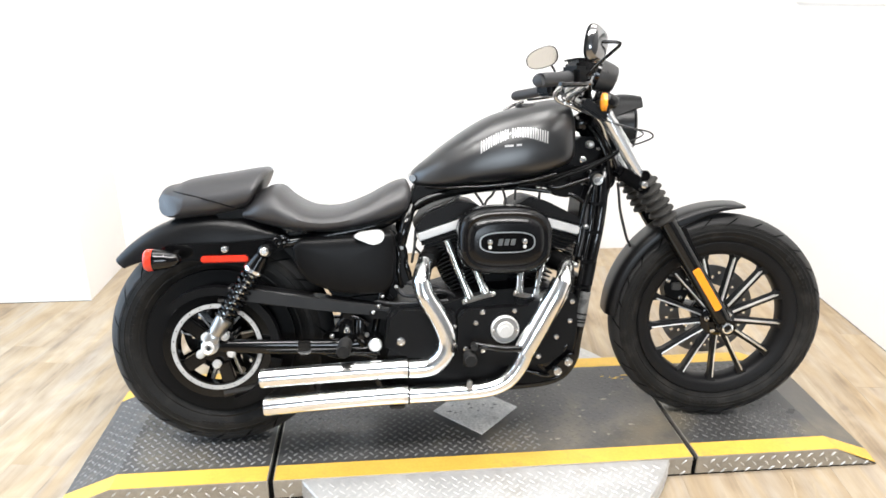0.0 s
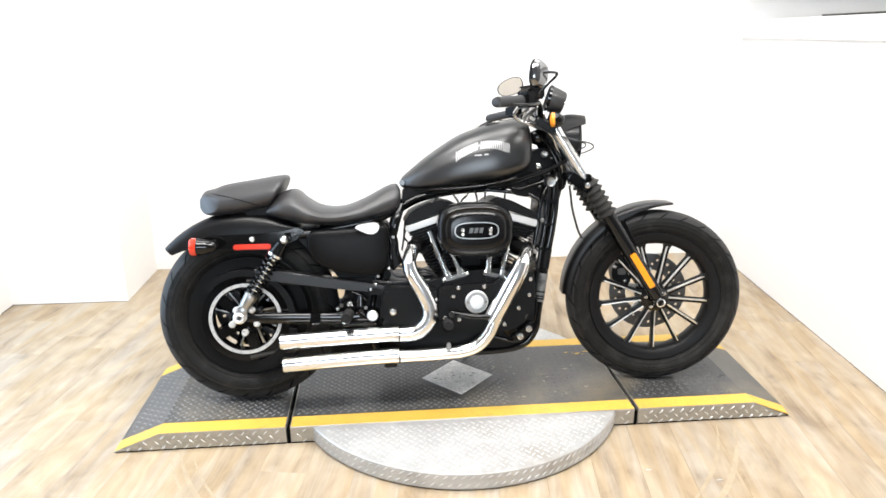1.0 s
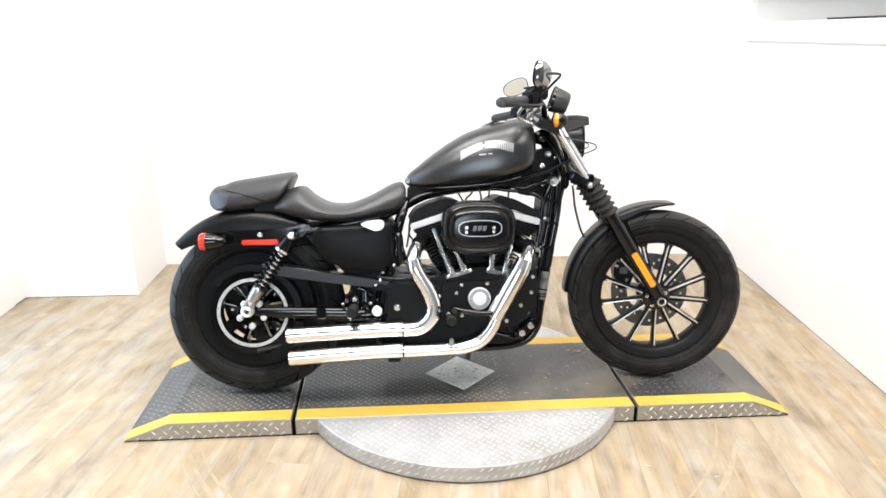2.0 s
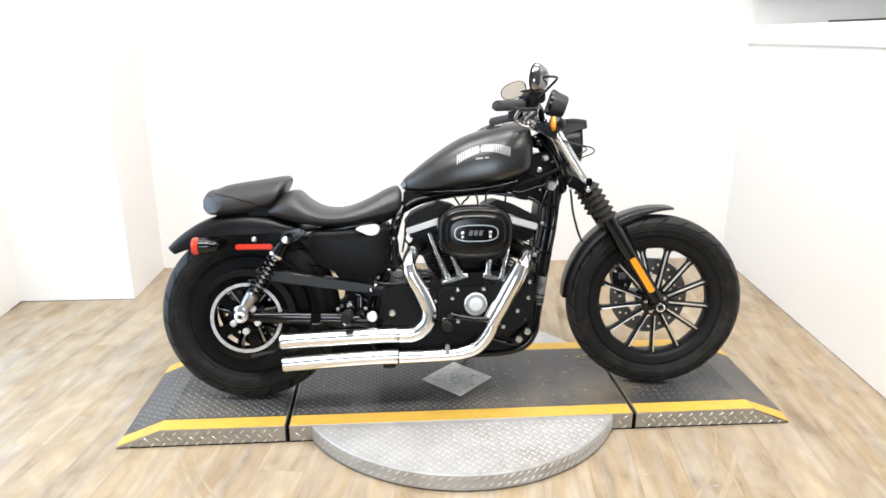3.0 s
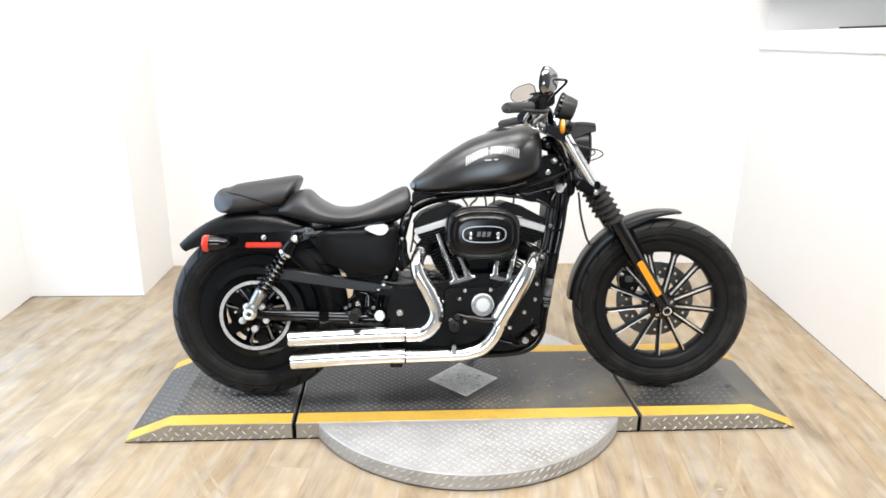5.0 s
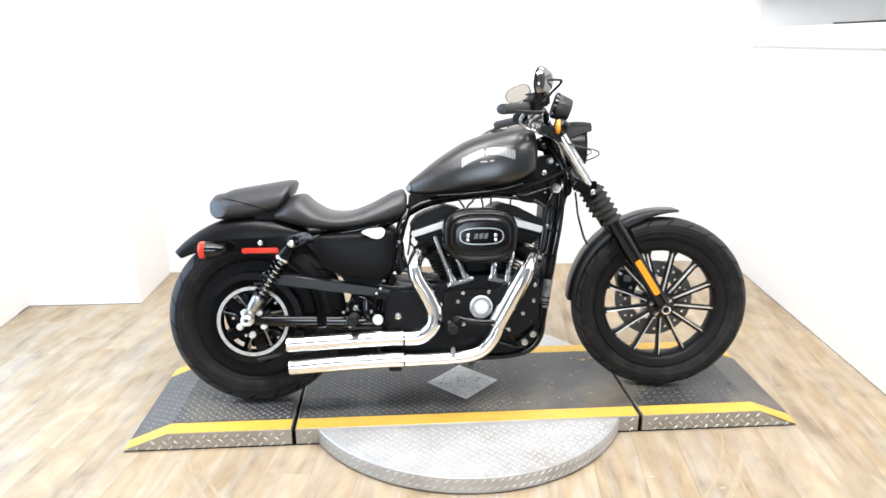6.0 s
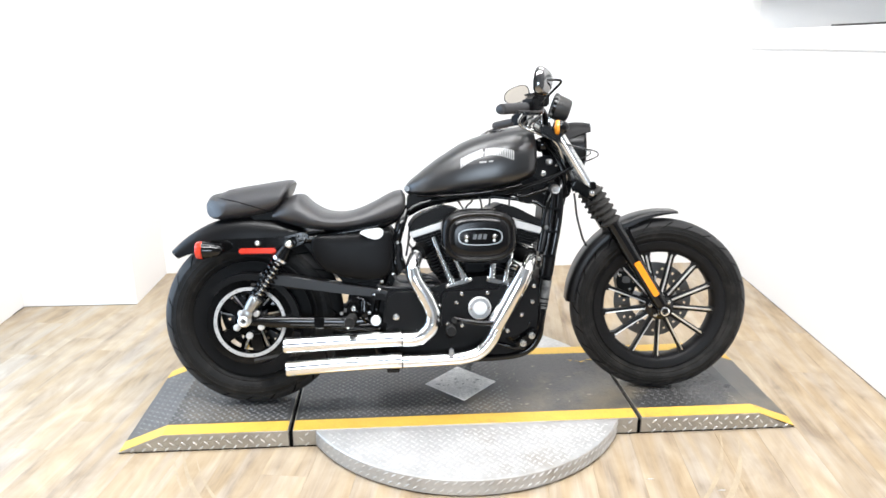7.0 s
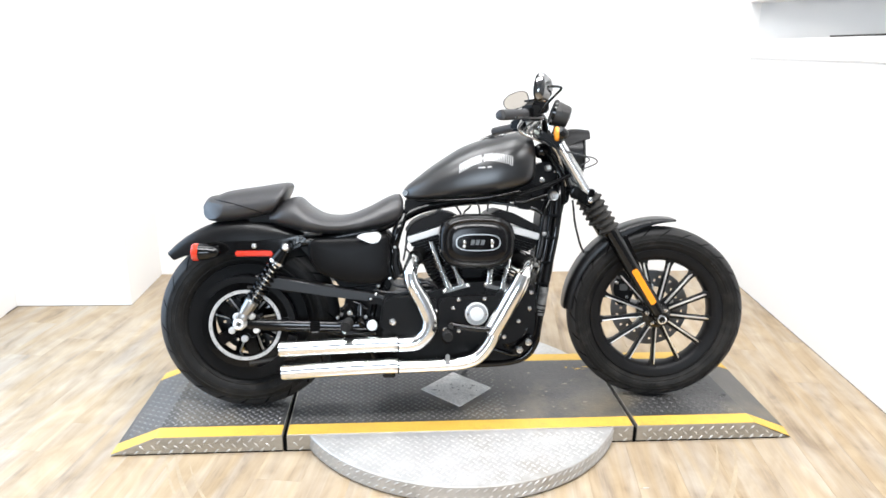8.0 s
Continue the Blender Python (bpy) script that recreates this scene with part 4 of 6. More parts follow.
part("cover_field", lathe(bmesh.new(), [(0.0235, -0.2168), (0.0345, -0.2168), (0.0345, -0.2150), (0.0235, -0.2150), (0.0235, -0.2168)], (0.038, 0, 0.364), "y", 40), M_CAST, bike, "grey cast field of the timer cover")
cover = part("timer_cover", bm, M_ALU, bike, "round bright timer cover with two screws")
for dx in (-0.0305, 0.0305):
    bolt(cover, 0.038 + dx, -0.2165, 0.364, 0.004, 0.003)
bm = lathe(bmesh.new(), [(0.040, -0.200), (0.044, -0.2055), (0.052, -0.2045), (0.054, -0.200), (0.040, -0.200)], (0.038, 0, 0.369), "y", 40)
part("cover_rim", bm, M_WRINKLE, bike)
# lower right: oil pump cap and filter
bm = lathe(bmesh.new(), [(0, -0.212), (0.018, -0.212), (0.022, -0.208), (0.030, -0.208), (0.032, -0.204), (0.032, -0.19), (0, -0.19)], (0.163, 0.026, 0.262), "y", 28)
part("oil_pump_cover", bm, M_GLOSS, bike, "round gloss black oil pump cover")

def cylinder(x0, z0, lean):
    """A finned cylinder with its head, leaning by degrees, built from the crankcase up."""
    m = Matrix.Translation((x0, 0, z0)) @ Matrix.Rotation(radians(lean), 4, "Y")

    def slab_at(u, h, half_x, half_y, round_r=0.03):
        ring = rounded([(-half_x, -half_y), (half_x, -half_y), (half_x, half_y), (-half_x, half_y)], round_r, 3)
        bm = bmesh.new()
        loft(bm, [[(x, y, u) for x, y in ring], [(x, y, u + h) for x, y in ring]])
        bmesh.ops.transform(bm, matrix=m, verts=bm.verts)
        return bm
    body = part("cylinder", slab_at(-0.02, 0.24, 0.040, 0.060), M_FIN, bike, "black finned engine cylinder")
    for i in range(15):
        u = 0.012 + i * 0.0122
        w = min(0.044 + 0.0045 * i, 0.066) if i < 9 else 0.072
        part("cooling_fin", slab_at(u, 0.0042, w, 0.083 if i < 9 else 0.090, 0.02), M_FIN, body)
    return body


cylinder(-0.028, 0.43, -22.5)
cylinder(0.108, 0.43, 22.5)
# rocker boxes: silver gasket band below a black cover
outline_part("rocker_box", rounded([(-0.196, 0.628), (-0.172, 0.664), (-0.131, 0.684), (-0.068, 0.704), (-0.018, 0.694), (0.004, 0.668), (-0.010, 0.655), (-0.050, 0.668), (-0.188, 0.618)], 0.012), -0.100, 0.085, M_WRINKLE, "black rocker cover of the rear cylinder", 0.009)
outline_part("rocker_band", [(-0.190, 0.6155), (-0.184, 0.594), (-0.010, 0.648), (-0.012, 0.672)], -0.106, 0.088, M_BAND, "brushed grey rocker spacer", 0.003)
outline_part("cylinder_head", [(-0.182, 0.592), (-0.150, 0.560), (-0.02, 0.600), (-0.008, 0.646)], -0.098, 0.085, M_FIN, "black finned cylinder head", 0.004)
outline_part("rocker_box", rounded([(0.082, 0.672), (0.090, 0.692), (0.131, 0.711), (0.182, 0.697), (0.268, 0.652), (0.282, 0.634), (0.279, 0.622), (0.160, 0.664), (0.100, 0.660)], 0.012), -0.100, 0.085, M_WRINKLE, "black rocker cover of the front cylinder", 0.009)
outline_part("rocker_band", [(0.096, 0.676), (0.094, 0.650), (0.280, 0.598), (0.284, 0.622)], -0.106, 0.088, M_BAND, "brushed grey rocker spacer", 0.003)
outline_part("cylinder_head", [(0.094, 0.646), (0.102, 0.600), (0.235, 0.562), (0.276, 0.594)], -0.098, 0.085, M_FIN, "black finned cylinder head", 0.004)
for x0, x1, z0, z1 in ((-0.178, -0.02, 0.588, 0.634), (0.104, 0.262, 0.632, 0.588)):
    for i in range(4):
        d = -0.0095 * i - 0.006
        outline_part("head_fin", [(x0 + 0.006 * i, z0 + d), (x0 + 0.006 * i, z0 + d + 0.004), (x1 - 0.004 * i, z1 + d + 0.004), (x1 - 0.004 * i, z1 + d)], -0.108, -0.09, M_FIN, "", 0)


# pushrod tubes and tappet blocks
for a, b in (((-0.110, -0.128, 0.600), (-0.050, -0.160, 0.437)), ((-0.060, -0.128, 0.590), (-0.006, -0.160, 0.449)), ((0.100, -0.128, 0.590), (0.087, -0.160, 0.447)), ((0.162, -0.128, 0.590), (0.136, -0.160, 0.439))):
    bm = bmesh.new()
    a, b = Vector(a), Vector(b)
    rod(bm, a, b, 0.0118)
    rod(bm, b + (a - b) * 0.02, b + (a - b) * 0.14, 0.0150)
    rod(bm, a + (b - a) * 0.30, a + (b - a) * 0.55, 0.0138)
    part("pushrod_tube", bm, M_TIN, bike, "bright chrome pushrod tube")
for x0, z0, x1, z1 in ((-0.072, 0.427, 0.016, 0.451), (0.066, 0.449, 0.156, 0.428)):
    d = Vector((x1 - x0, 0, z1 - z0)).normalized()
    n = Vector((-d.z, 0, d.x))
    o = Vector((x0, 0, z0))
    L = Vector((x1 - x0, 0, z1 - z0)).length
    q = [o, o + d * L, o + d * L + n * 0.014, o + n * 0.014]
    flange = outline_part("tappet_flange", [(p.x, p.z) for p in q], -0.180, -0.135, M_TIN, "bright tappet flange", 0.003)
    bolt(flange, x0 + 0.006, -0.180, z0 + 0.010, 0.007, 0.008)
    bolt(flange, x1 - 0.006, -0.180, z1 + 0.006, 0.007, 0.008)
    q = [o + d * 0.012 - n * 0.045, o + d * (L - 0.012) - n * 0.045, o + d * (L - 0.012), o + d * 0.012]
    outline_part("tappet_block", [(p.x, p.z) for p in q], -0.178, -0.10, M_WRINKLE, "black tappet block", 0.004)

outline_part("intake_manifold", rounded([(-0.015, 0.455), (-0.010, 0.570), (0.095, 0.570), (0.100, 0.455)], 0.02), -0.060, 0.070, M_FIN, "black intake manifold between the cylinders", 0.006)

# air cleaner
ACX, ACZ = 0.0375, 0.608


def oval(sx, sz, y, n=56, p=2.9, dx=0.0, dz=0.0):
    out = []
    for k in range(n):
        a = 2 * math.pi * k / n
        c, s = math.cos(a), math.sin(a)
        out.append((ACX + dx + sx * math.copysign(abs(c) ** (2 / p), c), y, ACZ + dz + sz * math.copysign(abs(s) ** (2 / p), s)))
    return out


AW, AH = 0.127, 0.091
bm = loft(bmesh.new(), [oval(AW * k, AH * k2, y) for k, k2, y in ((0.97, 0.97, -0.150), (1, 1, -0.156), (1.0, 1.0, -0.205), (0.985, 0.98, -0.217), (0.94, 0.92, -0.227), (0.87, 0.83, -0.231), (0.83, 0.77, -0.2285), (0.81, 0.74, -0.2275), (0.78, 0.70, -0.2305), (0.70, 0.60, -0.237), (0.66, 0.52, -0.238))])
air = part("air_cleaner", bm, M_AIR, bike, "oval satin black air cleaner cover")
bm = loft(bmesh.new(), [oval(0.118, 0.085, y, dz=-0.012) for y in (-0.115, -0.150)])
part("back_plate", bm, M_PLASTIC, air, "black back plate of the air cleaner")
outline_part("lower_plate", rounded([(-0.06, 0.54), (-0.02, 0.512), (0.06, 0.506), (0.145, 0.512), (0.158, 0.545), (0.12, 0.57)], 0.015), -0.165, -0.120, M_PLASTIC, "black lower bracket of the air cleaner", 0.004, air)


def ring_band(o0, o1, y0, y1):
    """A raised oval ring between two ovals."""
    bm = bmesh.new()
    rings = [[bm.verts.new(v) for v in r] for r in (oval(*o0, y0), oval(*o0, y1), oval(*o1, y1), oval(*o1, y0))]
    n = len(rings[0])
    for k in range(4):
        a, b = rings[k], rings[(k + 1) % 4]
        for i in range(n):
            bm.faces.new((a[i], a[(i + 1) % n], b[(i + 1) % n], b[i]))
    return bm


part("badge_field", loft(bmesh.new(), [oval(0.071, 0.0255, y) for y in (-0.236, -0.2395)]), M_GLOSS, air, "gloss black field of the oval badge")
part("badge_ring", ring_band((0.0735, 0.0280), (0.0703, 0.0250), -0.236, -0.2425), M_CAST, air, "bright chrome ring of the oval badge")
for dx in (-0.046, 0.046):
    bolt(air, ACX + dx, -0.239, ACZ + 0.002, 0.0075, 0.006)
    bolt(air, ACX + dx, -0.239, ACZ - 0.012, 0.005, 0.004, M_ALU, "badge_stud")
for i in range(3):
    outline_part("badge_bar", [(ACX - 0.026 + 0.0165 * i, ACZ - 0.008), (ACX - 0.014 + 0.0165 * i, ACZ - 0.008), (ACX - 0.010 + 0.0165 * i, ACZ + 0.009), (ACX - 0.022 + 0.0165 * i, ACZ + 0.009)], -0.2415, -0.2385, M_DISC, "plain silver bar on the badge", 0.001, air)

# exhaust
EY = -0.205
rear_pipe = [(-0.150, -0.08, 0.545), (-0.172, -0.14, 0.535), (-0.187, EY + 0.005, 0.497), (-0.172, EY, 0.447), (-0.140, EY, 0.390), (-0.124, EY, 0.345), (-0.133, EY, 0.303), (-0.165, EY, 0.272), (-0.215, EY, 0.2615), (-0.32, EY, 0.2605), (-0.45, EY, 0.257), (-0.618, EY, 0.251)]
front_pipe = [(0.236, -0.08, 0.530), (0.220, -0.15, 0.510), (0.190, EY, 0.458), (0.147, EY, 0.380), (0.103, EY, 0.302), (0.077, EY, 0.252), (0.042, EY, 0.214), (-0.005, EY, 0.196), (-0.07, EY, 0.190), (-0.23, EY, 0.186), (-0.42, EY, 0.181), (-0.612, EY, 0.173)]
for pts in (rear_pipe, front_pipe):
    bm = tube(bmesh.new(), pts[::-1], 0.0235, 28, 8, 0.86)
    pipe = part("exhaust_pipe", bm, M_CHROME, bike, "polished chrome exhaust pipe", 40)
    bm = tube(bmesh.new(), [(-0.236, EY, pts[-3][2] + 0.004), (-0.45, EY, pts[-2][2] + 0.001), (pts[-1][0] + 0.004, EY, pts[-1][2] + 0.0004)], 0.0262, 28, 4)
    part("silencer", bm, M_CHROME, pipe, "polished chrome silencer sleeve", 40)
    bm = tube(bmesh.new(), [(-0.240, EY, pts[-3][2] + 0.0035), (-0.228, EY, pts[-3][2] + 0.0035)], 0.0275, 24, 1)
    part("clamp", bm, M_STEEL, pipe, "pipe clamp")
    part("pipe_joint", tube(bmesh.new(), [(-0.2275, EY, pts[-3][2] + 0.003), (-0.2235, EY, pts[-3][2] + 0.003)], 0.0262, 24, 1), M_GAP_SHADE, pipe, "dark joint of the pipe")
# heat shields on the down pipes
bm = tube(bmesh.new(), [(0.086, -0.217, 0.298), (0.120, -0.217, 0.358), (0.170, -0.217, 0.450), (0.192, -0.213, 0.496)], [0.0305, 0.031, 0.029, 0.0255], 20, 6)
part("heat_shield", bm, M_CHROME, bike, "polished chrome heat shield of the front pipe", 40)
bm = tube(bmesh.new(), [(-0.186, -0.21, 0.506), (-0.176, -0.214, 0.465), (-0.140, -0.214, 0.400), (-0.120, -0.214, 0.345), (-0.130, -0.214, 0.300), (-0.168, -0.212, 0.268), (-0.222, -0.21, 0.2625)], [0.022, 0.026, 0.0275, 0.0275, 0.0275, 0.0265, 0.025], 20, 8)
part("heat_shield", bm, M_CHROME, bike, "polished chrome heat shield of the rear pipe", 40)
for x, z, y in ((-0.165, 0.545, -0.13), (0.226, 0.520, -0.13)):
    part("exhaust_flange", rod(bmesh.new(), (x, y, z), (x * 0.82, -0.06, z + 0.02), 0.0275), M_FIN, bike, "black exhaust port flange")
part("pipe_bracket", box(bmesh.new(), -0.278, -0.235, -0.205, -0.12, 0.147, 0.160, 0.003), M_GLOSS, bike)

# frame
def bars(name, lines, r, label, mat=None, steps=6):
    for pts in lines:
        part(name, tube(bmesh.new(), pts, r, 14, steps), mat or M_GLOSS, bike, label)


for sgn in (-1, 1):
    y = sgn * 0.098
    bars("frame_tube", [[(0.352, sgn * 0.045, 0.82), (0.343, sgn * 0.085, 0.745), (0.328, y, 0.629), (0.307, y, 0.514), (0.293, y, 0.431), (0.272, y, 0.296), (0.261, y, 0.232), (0.222, y, 0.184), (0.139, y, 0.165), (-0.05, y, 0.160), (-0.22, y, 0.160), (-0.30, y, 0.185), (-0.318, y, 0.30), (-0.29, y, 0.44), (-0.245, y, 0.56), (-0.222, y, 0.64), (-0.205, sgn * 0.06, 0.685)]], 0.0155, "gloss black frame loop")
    bars("seat_rail", [[(-0.205, sgn * 0.06, 0.680), (-0.30, sgn * 0.080, 0.640), (-0.46, sgn * 0.085, 0.610), (-0.60, sgn * 0.09, 0.590), (-0.68, sgn * 0.09, 0.585)]], 0.015, "gloss black seat rail")
bars("backbone_tube", [[(0.345, 0, 0.80), (0.18, 0, 0.752), (0.0, 0, 0.738), (-0.13, 0, 0.715), (-0.215, 0, 0.675)]], 0.021, "gloss black frame backbone")
bars("backbone_tube", [[(0.330, -0.02, 0.735), (0.245, -0.035, 0.752), (0.07, -0.045, 0.742), (-0.10, -0.05, 0.722), (-0.18, -0.055, 0.695), (-0.222, -0.06, 0.655)]], 0.0115, "gloss black frame tube under the tank")
outline_part("tank_tunnel", rounded([(-0.196, 0.742), (-0.05, 0.752), (0.12, 0.772), (0.25, 0.805), (0.255, 0.752), (0.10, 0.732), (-0.03, 0.722), (-0.14, 0.702), (-0.200, 0.686)], 0.012), -0.052, 0.052, M_FIN, "black frame tunnel under the tank", 0.006)
# tie-down sleeve on the down tube
bm = rod(bmesh.new(), (0.309, -0.098, 0.525), (0.297, -0.098, 0.455), 0.0168)
part("tube_sleeve", bm, M_PLASTIC, bike, "grey-black sleeve round the down tube")
for z0, z1 in ((0.436, 0.335),):
    ends = [(float(np.interp(z, [0.225, 0.296, 0.431, 0.514, 0.629, 0.745], [0.262, 0.272, 0.293, 0.307, 0.328, 0.343])), -0.0995, z) for z in (z0, (z0 + z1) / 2, z1)]
    tag = part("tube_label", tube(bmesh.new(), ends, 0.0166, 18, 4), M_LABEL, bike, "worn grey label wrapped round the down tube")
    for k in (0.62, 0.78, 0.86):
        a, b = (Vector(ends[0]).lerp(Vector(ends[2]), q) for q in (k, k + 0.05))
        part("label_bar", rod(bmesh.new(), a, b, 0.0170, None, 18), M_PLASTIC, tag, "plain dark bar on the label")
bars("steering_head", [[(0.302, 0, 0.945), (0.388, 0, 0.775)]], 0.034, "gloss black steering head", None, 1)
outline_part("neck_gusset", rounded([(0.236, 0.862), (0.305, 0.835), (0.305, 0.80), (0.288, 0.79), (0.24, 0.80)], 0.014), -0.072, 0.072, M_PLASTIC, "black neck plate", 0.004)
bolt(bike, 0.283, -0.072, 0.812, 0.0105, 0.008)
bolt(bike, 0.306, -0.060, 0.854, 0.0115, 0.02, M_ALU)
bm = lathe(bmesh.new(), [(0, -0.026), (0.006, -0.026), (0.008, -0.022), (0.015, -0.024), (0.018, -0.016), (0.018, 0), (0, 0.0)], (0.322, -0.075, 0.757), "y", 24)
part("lock_bezel", lathe(bmesh.new(), [(0, -0.004), (0.024, -0.004), (0.032, 0.004), (0.032, 0.03), (0, 0.03)], (0.322, -0.075, 0.757), "y", 24), M_GLOSS, bike, "black bezel of the ignition lock")
part("ignition_lock", bm, [M_CAST], bike, "bright ignition lock in its bezel")
bm = bmesh.new()
bmesh.ops.create_icosphere(bm, subdivisions=3, radius=0.034, matrix=pose(0.288, -0.04, 0.915) @ Matrix.Diagonal((1, 0.8, 0.8, 1)))
part("horn_cover", bm, M_GLOSS, bike, "gloss black rounded horn cover")
outline_part("coil_cover", rounded([(0.19, 0.765), (0.285, 0.742), (0.31, 0.70), (0.29, 0.69), (0.20, 0.735)], 0.012), -0.05, 0.04, M_PLASTIC, "black coil cover", 0.004)

# under the seat: oil tank cover, dark inner boxes
SIDE = rounded([(-0.524, 0.600), (-0.505, 0.612), (-0.342, 0.618), (-0.262, 0.628), (-0.252, 0.610), (-0.251, 0.545), (-0.256, 0.492), (-0.278, 0.463), (-0.350, 0.458), (-0.421, 0.470), (-0.490, 0.498), (-0.524, 0.548)], 0.022)
ccx, ccz = -0.385, 0.552
part("side_cover", loft(bmesh.new(), [[(ccx + (x - ccx) * k, y, ccz + (z - ccz) * k) for x, z in SIDE] for k, y in ((1.0, -0.09), (1.0, -0.150), (0.985, -0.157), (0.96, -0.160), (0.88, -0.1625), (0.75, -0.165), (0.55, -0.1672), (0.3, -0.1685), (0.08, -0.169))]), M_PLASTIC, bike, "satin black oil tank side cover", 50)
bm = bmesh.new()
plate = rounded([(-0.366, 0.622), (-0.345, 0.632), (-0.293, 0.637), (-0.281, 0.628), (-0.284, 0.612), (-0.297, 0.600), (-0.318, 0.600), (-0.340, 0.610)], 0.010)
cap = part("oil_filler_plate", prism(bm, plate, -0.178, -0.150, 0.004, 2), M_SILVER, bike, "pale silver oil filler plate")
part("filler_edge", tube(bmesh.new(), [(-0.343, -0.176, 0.620), (-0.325, -0.177, 0.610), (-0.305, -0.177, 0.608), (-0.292, -0.176, 0.618)], 0.0018, 8), M_ALU, cap)
outline_part("battery_box", rounded([(-0.50, 0.60), (-0.25, 0.63), (-0.22, 0.50), (-0.27, 0.40), (-0.395, 0.40), (-0.49, 0.53)], 0.02), -0.095, 0.11, M_FIN, "black battery box", 0.008)
outline_part("gearbox", rounded([(-0.40, 0.44), (-0.26, 0.45), (-0.24, 0.22), (-0.36, 0.22), (-0.42, 0.32)], 0.03), -0.11, 0.12, M_FIN, "black gearbox housing", 0.01)
outline_part("inner_fender", rounded([(-0.60, 0.62), (-0.50, 0.62), (-0.468, 0.505), (-0.488, 0.500), (-0.52, 0.53)], 0.008), -0.07, 0.07, M_PLASTIC, "black inner mudguard", 0.006)
outline_part("inner_panel", rounded([(-0.47, 0.33), (-0.33, 0.33), (-0.28, 0.16), (-0.44, 0.135), (-0.47, 0.20)], 0.02), -0.06, 0.08, M_FIN, "black lower gearbox housing", 0.006)
outline_part("primary_cover", rounded([(-0.34, 0.41), (-0.05, 0.415), (0.14, 0.45), (0.22, 0.38), (0.20, 0.24), (0.10, 0.15), (-0.30, 0.14), (-0.37, 0.28)], 0.05), 0.155, 0.205, M_WRINKLE, "black primary drive cover", 0.012)

# swingarm, belt guard, belt
for sgn in (-1, 1):
    y = sgn * 0.125
    bm = bmesh.new()
    loft(bm, [[(q[0], y + q[1], q[2]) for q in super_ring(x, 0.015, z - h, z + h, 2.7, 24)] for x, z, h in ((-0.770, 0.327, 0.006), (-0.765, 0.326, 0.011), (-0.72, 0.320, 0.018), (-0.60, 0.314, 0.0205), (-0.42, 0.306, 0.0215), (-0.30, 0.305, 0.03))])
    arm = part("swingarm", bm, M_GLOSS, bike, "gloss black box-section swingarm")
    if sgn < 0:
        part("axle_adjuster", box(bmesh.new(), -0.524, -0.490, -0.146, -0.134, 0.292, 0.332, 0.004), M_GLOSS, arm, "gloss black adjuster plate")
bm = bmesh.new()
loft(bm, [[(x, -0.148, z0), (x, -0.096, z0), (x, -0.096, z1), (x, -0.145, z1), (x, -0.148, z1 - 0.003)] for x, z0, z1 in ((-0.70, 0.456, 0.490), (-0.615, 0.443, 0.480), (-0.55, 0.432, 0.468), (-0.474, 0.420, 0.455), (-0.40, 0.409, 0.442), (-0.33, 0.401, 0.431), (-0.255, 0.392, 0.415))])
part("belt_guard", bm, M_GUARD, bike, "satin black upper belt guard", 40)


def arc_plate(name, cx, cz, r0, r1, a0, a1, y0, y1, mat, label, n=16):
    rings = []
    for i in range(n + 1):
        a = radians(a0 + (a1 - a0) * i / n)
        c, s = math.cos(a), math.sin(a)
        rings.append([(cx + r0 * c, y0, cz + r0 * s), (cx + r1 * c, y0, cz + r1 * s), (cx + r1 * c, y1, cz + r1 * s), (cx + r0 * c, y1, cz + r0 * s)])
    return part(name, loft(bmesh.new(), rings), mat, bike, label, 40)


arc_plate("pulley_guard", RWX, RWZ, 0.150, 0.172, -2, 140, -0.128, -0.095, M_PLASTIC, "satin black guard round the pulley")
arc_plate("pulley_guard", RWX, RWZ, 0.150, 0.178, -75, -12, -0.128, -0.100, M_PLASTIC, "black lower debris guard")
for z0, z1 in ((0.445, 0.408), (0.178, 0.262)):
    part("drive_belt", rod(bmesh.new(), (RWX + 0.01, -0.110, z0), (-0.20, -0.110, z1), 0.009, None, 8), M_RUBBER, bike, "black toothed drive belt")
arc_plate("belt_teeth_guard", -0.31, 0.315, 0.075, 0.098, 20, 100, -0.15, -0.12, M_PLASTIC, "black front belt guard")
# axle ends
bm = lathe(bmesh.new(), [(0.007, -0.150), (0.013, -0.157), (0.018, -0.153), (0.019, -0.136), (0.022, -0.134), (0.022, -0.106), (0.007, -0.106), (0.007, -0.150)], (-0.756, -0.022, 0.329), "y", 24)
part("rear_axle_nut", bm, M_ALU, bike, "chrome rear axle nut")
bm = lathe(bmesh.new(), [(0.007, -0.128), (0.012, -0.136), (0.016, -0.134), (0.0185, -0.128), (0.0185, -0.10), (0.007, -0.10), (0.007, -0.128)], (FWX - 0.004, 0, FWZ + 0.004), "y", 24)
part("front_axle_nut", bm, M_CHROME, bike, "chrome front axle nut").matrix_basis = STEER

